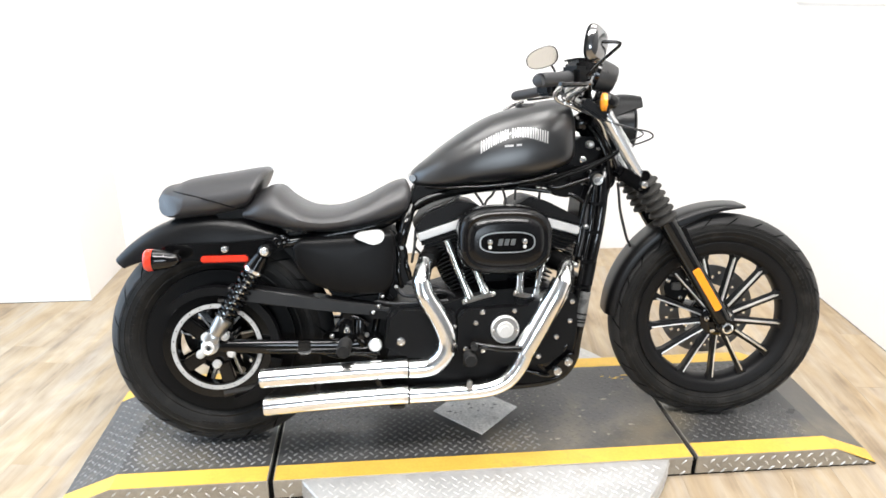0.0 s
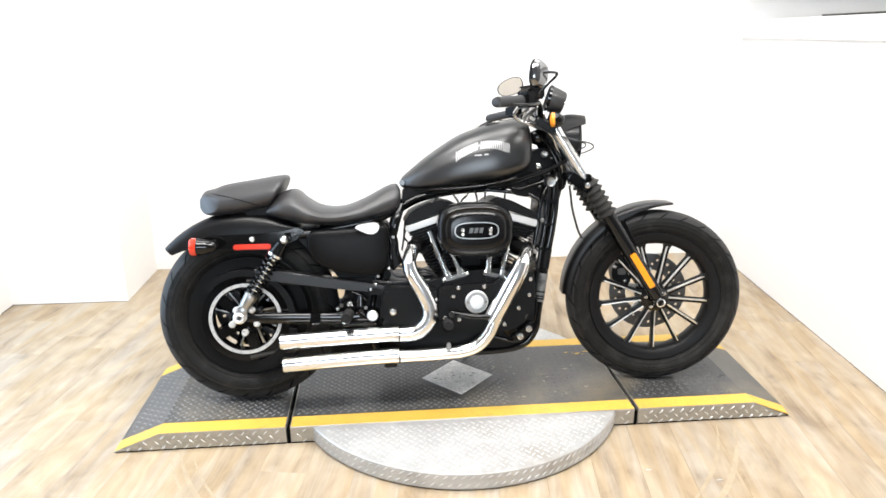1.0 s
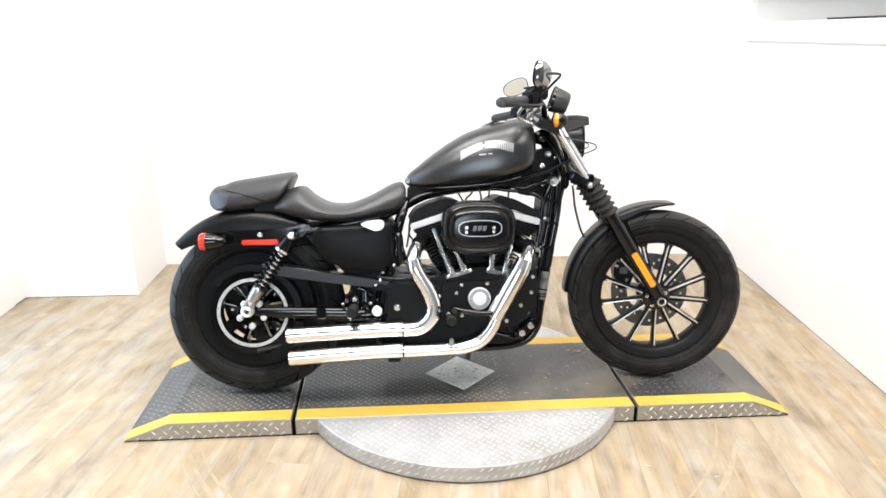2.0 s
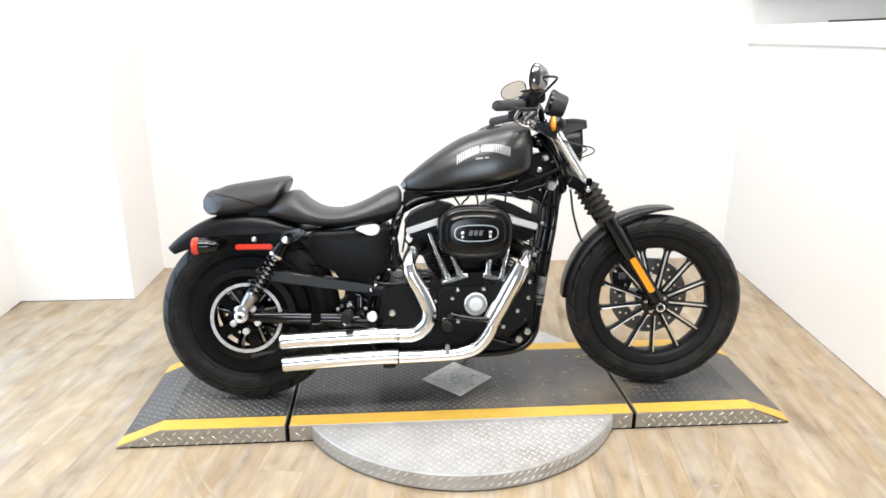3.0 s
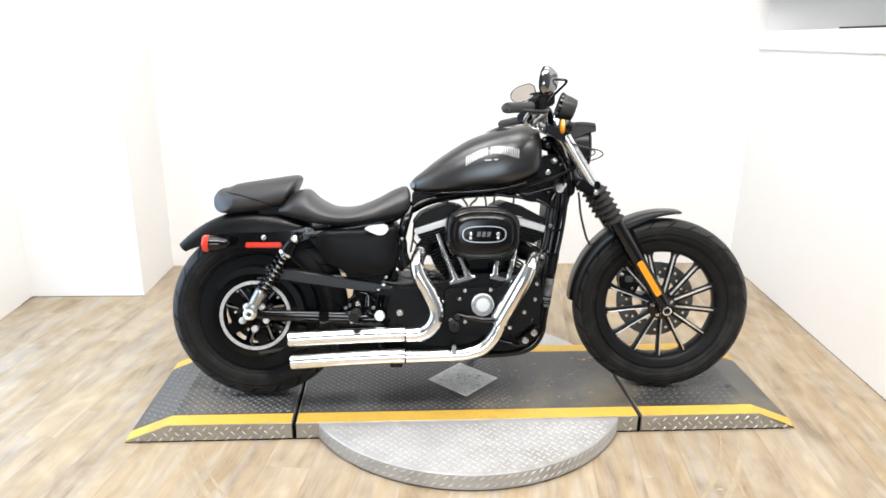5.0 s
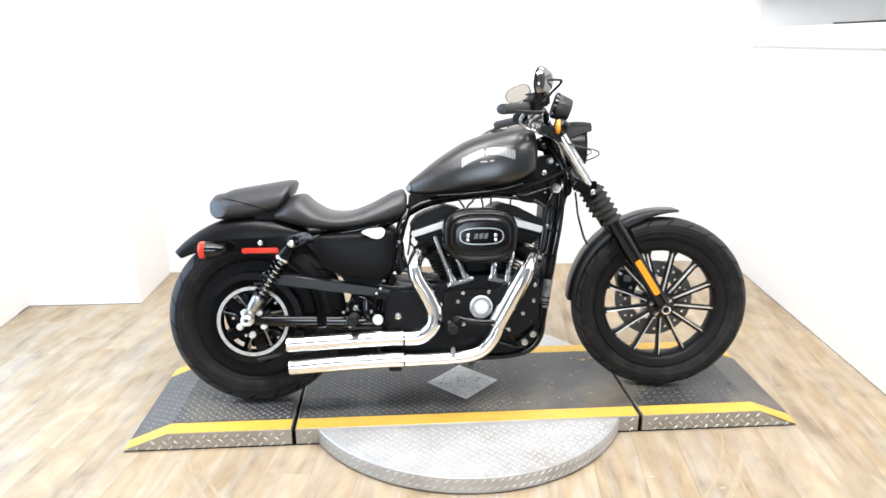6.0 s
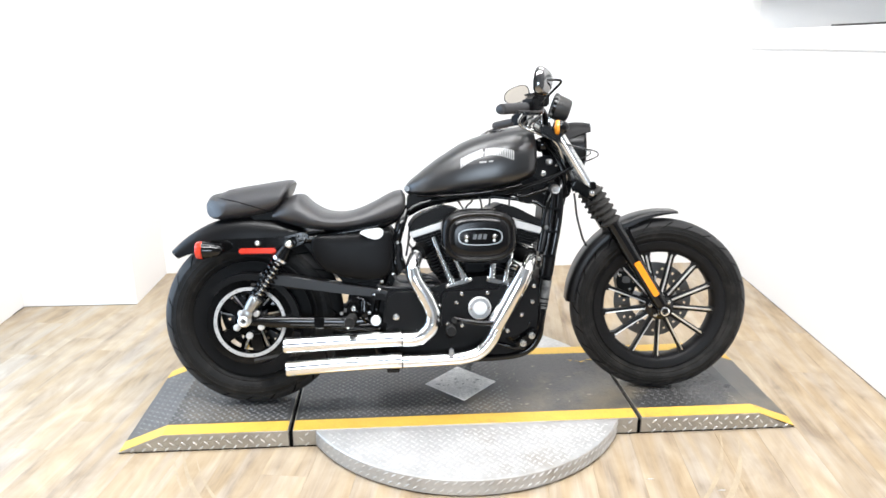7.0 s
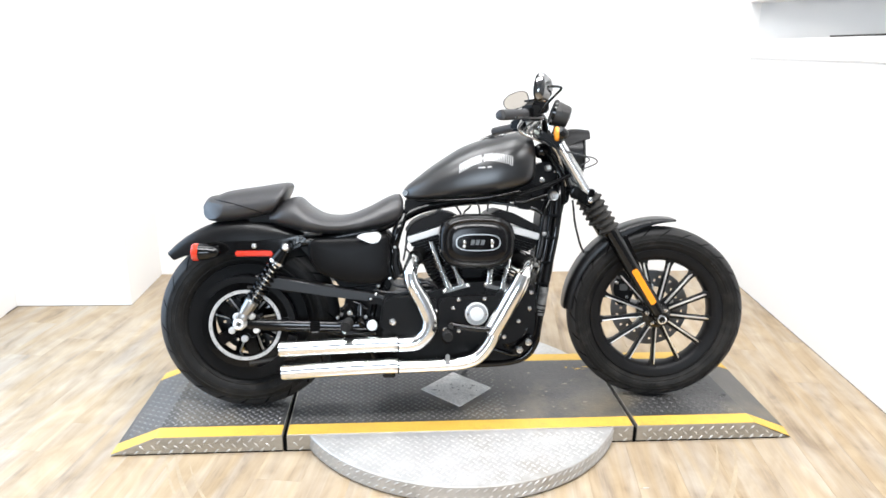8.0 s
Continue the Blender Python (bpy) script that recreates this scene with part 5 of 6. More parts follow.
# shocks
for sgn in (-1, 1):
    y = sgn * 0.150
    top, bot = Vector((-0.596, y, 0.588)), Vector((-0.748, y, 0.352))
    d = (bot - top).normalized()
    L = (bot - top).length
    at = lambda k: top + d * (L * k)
    shock = part("shock_absorber", rod(bmesh.new(), at(0.16), at(0.80), 0.012), M_CHROME, bike, "rear shock with black coil spring")
    side = d.cross(Vector((0, 1, 0))).normalized()
    coil = []
    turns, n = 9.5, 110
    for i in range(n + 1):
        a = 2 * math.pi * turns * i / n
        coil.append(at(0.20 + 0.58 * i / n) + 0.0235 * (math.cos(a) * side + math.sin(a) * Vector((0, 1, 0))))
    part("coil_spring", tube(bmesh.new(), coil, 0.0046, 7, 1), M_GLOSS, shock, "gloss black coil spring")
    part("upper_shroud", rod(bmesh.new(), at(0.06), at(0.21), 0.019, 0.027), M_GLOSS, shock, "gloss black spring seat")
    part("collar", rod(bmesh.new(), at(0.205), at(0.235), 0.0275), M_CHROME, shock, "chrome collar")
    part("lower_body", tube(bmesh.new(), [at(0.765), at(0.79), at(0.91), at(0.965)], [0.020, 0.0225, 0.0205, 0.016], 20, 2), M_CAST, shock, "chrome lower shock body")
    for k, r in ((0.0, 0.017), (1.0, 0.019)):
        c = at(k)
        part("shock_eye", lathe(bmesh.new(), [(0, -0.017), (r * 0.7, -0.017), (r, -0.013), (r, 0.013), (0, 0.013)], c, "y", 20), M_CAST if k else M_GLOSS, shock)
    bolt(shock, top.x, y - 0.015, top.z, 0.0125, 0.012, M_STEEL)
# fender struts and rear lights
for sgn in (-1, 1):
    o = [(-0.90, 0.575), (-0.86, 0.560), (-0.66, 0.556), (-0.59, 0.570), (-0.545, 0.590), (-0.535, 0.612), (-0.555, 0.624), (-0.60, 0.612), (-0.70, 0.604), (-0.86, 0.602)]
    outline_part("fender_strut", rounded(o, 0.014), *((-0.118, -0.093) if sgn < 0 else (0.093, 0.118)), M_GLOSS, "gloss black fender strut", 0.004)
    bolt(bike, -0.708, -0.118 if sgn < 0 else 0.124, 0.588, 0.0095, 0.008)
for x, z in ((-0.552, 0.612), (-0.566, 0.596), (-0.552, 0.598), (-0.574, 0.610)):
    bolt(bike, x, -0.119, z, 0.006, 0.006, M_GLOSS)
bm = bmesh.new()
box(bm, -0.771, -0.648, -0.128, -0.117, 0.5525, 0.5715, 0.004)
part("side_reflector", bm, M_RED, bike, "long red side reflector")
part("reflector_holder", box(bmesh.new(), -0.775, -0.644, -0.119, -0.112, 0.5495, 0.5745, 0.003), M_PLASTIC, bike)
for sgn in (-1, 1):
    y = sgn * 0.178
    lamp = part("rear_indicator", lathe(bmesh.new(), [(0, 0.080), (0.008, 0.078), (0.018, 0.066), (0.025, 0.042), (0.0285, 0.012), (0.0285, 0.0), (0, 0.0)], (-0.886, y, 0.574), "x", 24), M_GLOSS, bike, "gloss black bullet indicator")
    part("lens", lathe(bmesh.new(), [(0.0290, 0.012), (0.0294, -0.002), (0.026, -0.009), (0.012, -0.0135), (0, -0.014), (0, 0.002)], (-0.886, y, 0.574), "x", 24), M_RED, lamp, "red indicator lens")
    part("stalk", rod(bmesh.new(), (-0.835, y, 0.580), (-0.82, sgn * 0.10, 0.588), 0.008), M_GLOSS, lamp)
    for dz in (-0.008, 0.006):
        bolt(lamp, -0.845, y - 0.018, 0.580 + dz, 0.004, 0.003)

# foot controls and small engine fittings
def peg(x, y0, y1, z, r=0.0175):
    pts, rad = [], []
    for i in range(25):
        t = i / 24
        pts.append((x - 0.003 * t, y0 + (y1 - y0) * t, z + 0.004 * t))
        rad.append(r * (0.75 if i == 0 else 1.12 if i % 3 == 1 else 0.94))
    return part("foot_peg", tube(bmesh.new(), pts, rad, 16, 1), M_TYRE, bike, "black ribbed rubber foot peg")


peg(-0.062, -0.225, -0.285, 0.300, 0.0155)
part("peg_mount", rod(bmesh.new(), (-0.062, -0.15, 0.285), (-0.062, -0.225, 0.300), 0.014), M_GLOSS, bike)
part("peg_bracket", box(bmesh.new(), -0.068, -0.054, -0.236, -0.222, 0.196, 0.232, 0.004), M_CAST, bike, "dull alloy pipe strap")
part("peg_clevis", box(bmesh.new(), -0.076, -0.048, -0.214, -0.200, 0.262, 0.318, 0.006), M_GLOSS, bike, "gloss black peg clevis")
bars("brake_lever", [[(-0.050, -0.235, 0.335), (-0.02, -0.245, 0.330), (0.03, -0.245, 0.320), (0.075, -0.240, 0.318)]], 0.0085, "dark brake pedal lever", M_GLOSS)
part("brake_pedal", tube(bmesh.new(), [(-0.050, -0.225, 0.330), (-0.052, -0.25, 0.333), (-0.054, -0.27, 0.335)], [0.008, 0.0095, 0.009], 12, 4), M_TYRE, bike, "black rubber brake pedal pad")
peg(-0.392, -0.19, -0.275, 0.335, 0.0165)
part("peg_mount", rod(bmesh.new(), (-0.375, -0.11, 0.335), (-0.392, -0.19, 0.337), 0.013), M_GLOSS, bike)
part("pivot_collar", lathe(bmesh.new(), [(0, -0.166), (0.021, -0.166), (0.023, -0.162), (0.023, -0.11), (0, -0.11)], (-0.313, 0, 0.320), "y", 28), M_GLOSS, bike, "gloss black collar of the swingarm pivot")
bm = lathe(bmesh.new(), [(0, -0.171), (0.007, -0.1712), (0.008, -0.173), (0.016, -0.173), (0.0185, -0.170), (0.0185, -0.166), (0, -0.166)], (-0.313, 0, 0.320), "y", 28)
part("pivot_cap", bm, M_ALU, bike, "bright swingarm pivot cap")
for x, z, r in ((-0.389, 0.360, 0.0095), (-0.408, 0.297, 0.0085), (-0.30, 0.425, 0.006), (-0.316, 0.408, 0.0055), (-0.252, 0.478, 0.0055)):
    bolt(bike, x, -0.148, z, r, 0.008)
part("clutter_bracket", box(bmesh.new(), -0.40, -0.37, -0.145, -0.12, 0.33, 0.42, 0.004), M_GLOSS, bike)
part("master_cylinder", tube(bmesh.new(), [(-0.34, -0.13, 0.315), (-0.352, -0.135, 0.34), (-0.352, -0.135, 0.385)], [0.017, 0.019, 0.014], 14, 3), M_GLOSS, bike, "gloss black rear brake cylinder")
outline_part("regulator", rounded([(-0.262, 0.575), (-0.235, 0.590), (-0.205, 0.50), (-0.225, 0.47), (-0.258, 0.485)], 0.01), -0.12, -0.09, M_PLASTIC, "black electrical connector cover", 0.004)
bars("oil_line", [[(-0.25, -0.14, 0.475), (-0.235, -0.145, 0.455), (-0.20, -0.145, 0.448), (-0.14, -0.14, 0.445)], [(-0.31, -0.13, 0.435), (-0.26, -0.14, 0.428), (-0.19, -0.145, 0.430), (-0.11, -0.14, 0.432)], [(-0.16, -0.14, 0.455), (-0.13, -0.145, 0.462), (-0.10, -0.14, 0.45), (-0.085, -0.13, 0.43)], [(-0.27, -0.10, 0.50), (-0.20, -0.12, 0.475), (-0.15, -0.12, 0.47), (-0.11, -0.12, 0.455)]], 0.0055, "black rubber oil line", M_HOSE)
bars("wiring", [[(-0.205, -0.08, 0.53), (-0.197, -0.08, 0.575), (-0.188, -0.07, 0.634), (-0.150, -0.06, 0.676), (-0.10, -0.06, 0.692), (-0.06, -0.05, 0.722)], [(-0.03, -0.05, 0.735), (-0.015, -0.05, 0.715), (0.0, -0.06, 0.69), (0.008, -0.07, 0.66)], [(0.04, -0.05, 0.74), (0.03, -0.05, 0.715), (0.012, -0.06, 0.70), (0.0, -0.06, 0.67)], [(0.055, -0.05, 0.74), (0.064, -0.06, 0.71), (0.066, -0.07, 0.67)], [(0.11, -0.05, 0.745), (0.098, -0.05, 0.73), (0.094, -0.05, 0.70)], [(0.175, -0.05, 0.74), (0.168, -0.05, 0.725), (0.165, -0.05, 0.695)], [(-0.19, -0.07, 0.60), (-0.196, -0.07, 0.575), (-0.178, -0.06, 0.548), (-0.185, -0.06, 0.53)]], 0.0036, "thin black wire", M_HOSE)
part("crankcase_top_fitting", box(bmesh.new(), -0.145, -0.09, -0.11, 0.05, 0.415, 0.442, 0.008), M_FIN, bike)
for x, z in ((0.262, 0.515), (0.288, 0.625)):
    bolt(bike, x, -0.106, z, 0.0075, 0.01, M_CAST)
bars("breather_hose", [[(0.295, -0.09, 0.69), (0.29, -0.10, 0.65), (0.283, -0.10, 0.60), (0.27, -0.10, 0.54)]], 0.007, "black breather hose", M_HOSE)

# side stand, far side
bars("side_stand", [[(-0.02, 0.11, 0.16), (0.02, 0.19, 0.09), (0.06, 0.262, 0.056)]], 0.011, "gloss black side stand", M_GLOSS)


outline_part("oil_pan", rounded([(-0.30, 0.225), (-0.29, 0.164), (0.19, 0.166), (0.222, 0.182), (0.24, 0.225)], 0.012), -0.088, 0.13, M_FIN, "black underside of the crankcase", 0.006)
# added plate that keeps the gap past the rear tyre black
part("gap_cover_plate", box(bmesh.new(), -0.57, -0.42, 0.085, 0.093, 0.095, 0.20, 0.003), M_PLASTIC, bike, "black plate added to cover the gap behind the rear tyre")
# clutter in front of the engine, behind the down tubes
reg = outline_part("voltage_regulator", rounded([(0.262, 0.36), (0.270, 0.475), (0.296, 0.475), (0.284, 0.36)], 0.006), -0.075, 0.075, M_FIN, "black finned voltage regulator", 0.003)
for i in range(7):
    part("fin", box(bmesh.new(), 0.258 + 0.002 * i, 0.300 - 0.001 * (6 - i), -0.082, 0.082, 0.366 + 0.016 * i, 0.370 + 0.016 * i, 0.001), M_FIN, reg)
outline_part("horn_bracket", rounded([(0.272, 0.50), (0.276, 0.60), (0.286, 0.70), (0.300, 0.745), (0.330, 0.74), (0.322, 0.66), (0.305, 0.52)], 0.01), -0.055, 0.055, M_PLASTIC, "black bracket behind the down tubes", 0.004)
bars("loom_sleeve", [[(0.322, -0.085, 0.760), (0.312, -0.100, 0.700), (0.300, -0.108, 0.620), (0.284, -0.108, 0.530), (0.268, -0.108, 0.430), (0.256, -0.110, 0.350)], [(0.330, -0.07, 0.770), (0.300, -0.085, 0.715), (0.285, -0.095, 0.660), (0.272, -0.10, 0.60), (0.262, -0.10, 0.54)]], 0.0085, "black wiring sleeve along the down tube", M_GLOSS)
for x, z in ((0.310, 0.69), (0.298, 0.61), (0.283, 0.525), (0.270, 0.45)):
    part("cable_clip", box(bmesh.new(), x - 0.012, x + 0.030, -0.121, -0.09, z - 0.004, z + 0.004, 0.002), M_GLOSS, bike, "black cable clip")
bars("oil_line", [[(0.186, -0.175, 0.270), (0.200, -0.196, 0.288), (0.214, -0.199, 0.312), (0.224, -0.190, 0.332)], [(0.10, -0.165, 0.232), (0.135, -0.172, 0.222), (0.160, -0.172, 0.214), (0.20, -0.150, 0.205)], [(0.20, -0.10, 0.235), (0.245, -0.11, 0.25), (0.262, -0.11, 0.30), (0.264, -0.11, 0.36)], [(0.10, -0.06, 0.735), (0.18, -0.07, 0.725), (0.25, -0.08, 0.715), (0.29, -0.085, 0.69)], [(0.16, -0.07, 0.745), (0.21, -0.085, 0.735), (0.25, -0.085, 0.745), (0.30, -0.085, 0.76)]], 0.0065, "black rubber hose", M_GLOSS)
# clutter round the gearbox and under the side cover
bars("oil_line", [[(-0.42, -0.12, 0.36), (-0.40, -0.135, 0.385), (-0.37, -0.14, 0.395), (-0.33, -0.14, 0.37)], [(-0.46, -0.11, 0.285), (-0.42, -0.13, 0.280), (-0.37, -0.13, 0.285), (-0.31, -0.13, 0.275)], [(-0.255, -0.12, 0.60), (-0.242, -0.12, 0.56), (-0.245, -0.13, 0.52), (-0.235, -0.13, 0.47)], [(-0.24, -0.10, 0.615), (-0.225, -0.11, 0.57), (-0.222, -0.12, 0.53), (-0.21, -0.12, 0.49)]], 0.0065, "gloss black hose", M_GLOSS)
for x, z, r in ((-0.43, 0.345, 0.006), (-0.335, 0.345, 0.006), (-0.29, 0.452, 0.005), (-0.235, 0.585, 0.005)):
    bolt(bike, x, -0.150, z, r, 0.007, M_CAST)

# dark shroud and fittings at the neck
neck = outline_part("neck_shroud", rounded([(0.246, 0.80), (0.256, 0.862), (0.292, 0.878), (0.345, 0.872), (0.392, 0.790), (0.388, 0.730), (0.330, 0.715), (0.262, 0.735)], 0.014), -0.050, 0.055, M_PLASTIC, "black plastic shroud round the steering neck", 0.006)
for x, z, r in ((0.335, 0.842, 0.006), (0.352, 0.806, 0.005), (0.300, 0.772, 0.005), (0.365, 0.765, 0.006), (0.290, 0.742, 0.005)):
    bolt(neck, x, -0.051, z, r, 0.006)
bars("oil_line", [[(0.30, -0.07, 0.905), (0.325, -0.08, 0.870), (0.350, -0.085, 0.815), (0.362, -0.08, 0.755), (0.355, -0.07, 0.700)], [(0.318, -0.07, 0.905), (0.345, -0.085, 0.862), (0.375, -0.085, 0.800), (0.392, -0.08, 0.750)]], 0.0055, "gloss black control hose", M_GLOSS)
outline_part("horn", rounded([(0.175, 0.752), (0.20, 0.712), (0.245, 0.705), (0.262, 0.725), (0.245, 0.748), (0.20, 0.765)], 0.012), -0.085, -0.04, M_FIN, "dark horn body under the tank", 0.006)


# front end
def fork(z):
    return 0.728 - 0.627 * (z - 0.335)


def steer(ob):
    ob.matrix_basis = STEER
    return ob


for sgn in (-1, 1):
    y = sgn * 0.108
    pt = lambda z, dy=0.0: Vector((fork(z), y + dy, z))
    tube_ob = steer(part("fork_tube", rod(bmesh.new(), pt(0.945), pt(0.62), 0.0205, None, 24), M_FORK, bike, "polished chrome fork tube"))
    bm = tube(bmesh.new(), [pt(0.665), pt(0.64), pt(0.55), pt(0.40), pt(0.35), pt(0.322)], [0.026, 0.0265, 0.026, 0.026, 0.024, 0.016], 22, 4)
    slider = steer(part("fork_slider", bm, M_GLOSS, bike, "gloss black fork slider"))
    # bellows
    n = 6
    top, bot = pt(0.765), pt(0.645)
    prof, line = [], []
    for i in range(n):
        for k, r in ((0.0, 0.027), (0.30, 0.0285), (0.55, 0.0365), (0.75, 0.0375), (0.92, 0.030)):
            line.append(top + (bot - top) * ((i + k) / n))
            prof.append(r)
    line.append(bot)
    prof.append(0.028)
    d = (bot - top).normalized()
    s1 = d.cross(Vector((0, 1, 0))).normalized()
    s2 = d.cross(s1)
    rings = [[p + r * (math.cos(2 * math.pi * k / 24) * s1 + math.sin(2 * math.pi * k / 24) * s2) for k in range(24)] for p, r in zip(line, prof)]
    steer(part("fork_gaiter", loft(bmesh.new(), rings), M_RUBBER, bike, "brown-black ribbed rubber fork gaiter", 28))
    steer(part("axle_lug", rod(bmesh.new(), (FWX - 0.003, y - 0.022, FWZ + 0.004), (FWX - 0.003, y + 0.022, FWZ + 0.004), 0.024), M_GLOSS, bike))
    if sgn < 0:
        a, b = pt(0.508, -0.026), pt(0.388, -0.026)
        d = (b - a).normalized()
        n2 = Vector((-d.z, 0, d.x))
        o = [a - n2 * 0.011, b - n2 * 0.011, b + n2 * 0.011, a + n2 * 0.011]
        steer(part("amber_reflector", prism(bmesh.new(), rounded([(p.x, p.z) for p in o], 0.005), y - 0.033, y - 0.022, 0.003, 2), M_AMBER, bike, "long amber fork reflector"))
# clamps
bm = bmesh.new()
for z, h in ((0.757, 0.018),):
    c = Vector((fork(z) - 0.025, 0, z))
    box(bm, -0.062, 0.045, -0.142, 0.142, -h, h, 0.010, Matrix.Translation(c) @ Matrix.Rotation(radians(32), 4, "Y"))
steer(part("lower_fork_clamp", bm, M_GLOSS, bike, "gloss black lower fork clamp"))
bm = box(bmesh.new(), -0.06, 0.030, -0.135, 0.135, -0.014, 0.014, 0.008, Matrix.Translation((fork(0.945) - 0.02, 0, 0.948)) @ Matrix.Rotation(radians(32), 4, "Y"))
steer(part("upper_fork_clamp", bm, M_PLASTIC, bike, "gloss black upper fork clamp"))
steer(bolt(bike, fork(0.752) - 0.012, -0.143, 0.754, 0.0105, 0.008))
bm = bmesh.new()
box(bm, 0.449, 0.470, -0.14, -0.10, 0.765, 0.792, 0.004)
steer(part("hose_guide", bm, M_GLOSS, bike))
# fender bracket on the fork
for sgn in (-1, 1):
    steer(part("fender_bracket", prism(bmesh.new(), rounded([(0.575, 0.60), (0.60, 0.625), (0.66, 0.50), (0.64, 0.47), (0.60, 0.50)], 0.01), sgn * 0.073 - 0.004, sgn * 0.073 + 0.004, 0.001, 1), M_GLOSS, bike))
    steer(bolt(bike, 0.600, sgn * 0.076 - 0.004, 0.505, 0.007, 0.006))
# brake caliper on the far side
bm = prism(bmesh.new(), rounded([(0.585, 0.405), (0.60, 0.450), (0.635, 0.475), (0.675, 0.455), (0.670, 0.40), (0.645, 0.335), (0.605, 0.335)], 0.02), 0.035, 0.092, 0.008, 2)
caliper = steer(part("brake_caliper", bm, M_WRINKLE, bike, "black front brake caliper with bright bolts"))
for x, z in ((0.618, 0.452), (0.600, 0.425), (0.655, 0.425), (0.640, 0.370), (0.612, 0.355), (0.655, 0.400)):
    bolt(caliper, x, 0.036, z, 0.008, 0.006)
for x0, x1, z0, z1 in ((0.598, 0.625, 0.440, 0.462), (0.61, 0.64, 0.395, 0.42)):
    part("caliper_pad", box(bmesh.new(), x0, x1, 0.028, 0.037, z0, z1, 0.003), M_DISC, caliper)

# headlamp and visor
HX, HZ = 0.394, 0.906
# the bars and lamps, turned a little to the right
BAR_TURN = Matrix.Translation((0.30, 0, 0)) @ Matrix.Rotation(radians(-7.5), 4, "Z") @ Matrix.Translation((-0.30, 0, 0))


def bar_turn(ob):
    ob.matrix_basis = BAR_TURN
    return ob


bm = lathe(bmesh.new(), [(0, -0.085), (0.030, -0.080), (0.052, -0.060), (0.068, -0.030), (0.076, 0.010), (0.079, 0.040), (0.075, 0.046), (0.064, 0.044), (0.060, 0.036), (0, 0.030)], (HX, 0, HZ), "x", 36)
lamp = bar_turn(part("headlamp", bm, M_SATIN, bike, "round satin black headlamp"))
part("headlamp_lens", lathe(bmesh.new(), [(0.063, 0.042), (0.05, 0.052), (0.03, 0.058), (0, 0.060), (0, 0.040), (0.063, 0.040)], (HX, 0, HZ), "x", 32), M_MIRROR, lamp, "clear headlamp lens with bright reflector")
part("trim_ring", lathe(bmesh.new(), [(0.064, 0.044), (0.073, 0.051), (0.0795, 0.046), (0.076, 0.040), (0.064, 0.044)], (HX, 0, HZ), "x", 36), M_GLOSS, lamp)
rings = []
for i in range(9):
    t = i / 8
    x = 0.296 + 0.157 * t
    r = 0.046 + 0.040 * t ** 0.6
    zc = HZ + 0.006 + 0.012 * math.sin(2.8 * t) - 0.012 * t * t
    lo = radians(-28 + 67 * t)
    outer = [(x + 0.010 * math.sin(a), r * math.cos(a) * 0.98, zc + r * math.sin(a)) for a in np.linspace(lo, math.pi - lo, 17)]
    inner = [(x + 0.010 * math.sin(a), (r - 0.004) * math.cos(a) * 0.98, zc + (r - 0.004) * math.sin(a)) for a in np.linspace(math.pi - lo, lo, 17)]
    rings.append(outer + inner)
part("headlamp_visor", loft(bmesh.new(), rings), M_WRINKLE, lamp, "satin black headlamp visor", 50)
for x, y, z in ((0.408, -0.066, 0.891), (0.416, -0.066, 0.876)):
    bolt(lamp, x, y, z, 0.005, 0.004, M_STEEL)

# front indicators
for sgn in (-1, 1):
    y = sgn * 0.155
    zi = 0.968
    ind = bar_turn(part("front_indicator", lathe(bmesh.new(), [(0, 0.040), (0.010, 0.037), (0.018, 0.028), (0.0235, 0.014), (0.0245, 0.004), (0, 0.002)], (0.334, y, zi), "x", 22), M_GLOSS, bike, "gloss black bullet indicator"))
    part("lens", lathe(bmesh.new(), [(0.0242, 0.008), (0.0248, -0.003), (0.021, -0.006), (0.011, -0.009), (0, -0.0095), (0, 0.004)], (0.332, y, zi), "x", 22), M_AMBER, ind, "amber indicator lens")
    part("stalk", rod(bmesh.new(), (0.345, y, zi - 0.005), (0.352, sgn * 0.11, 0.950), 0.008), M_GLOSS, ind)

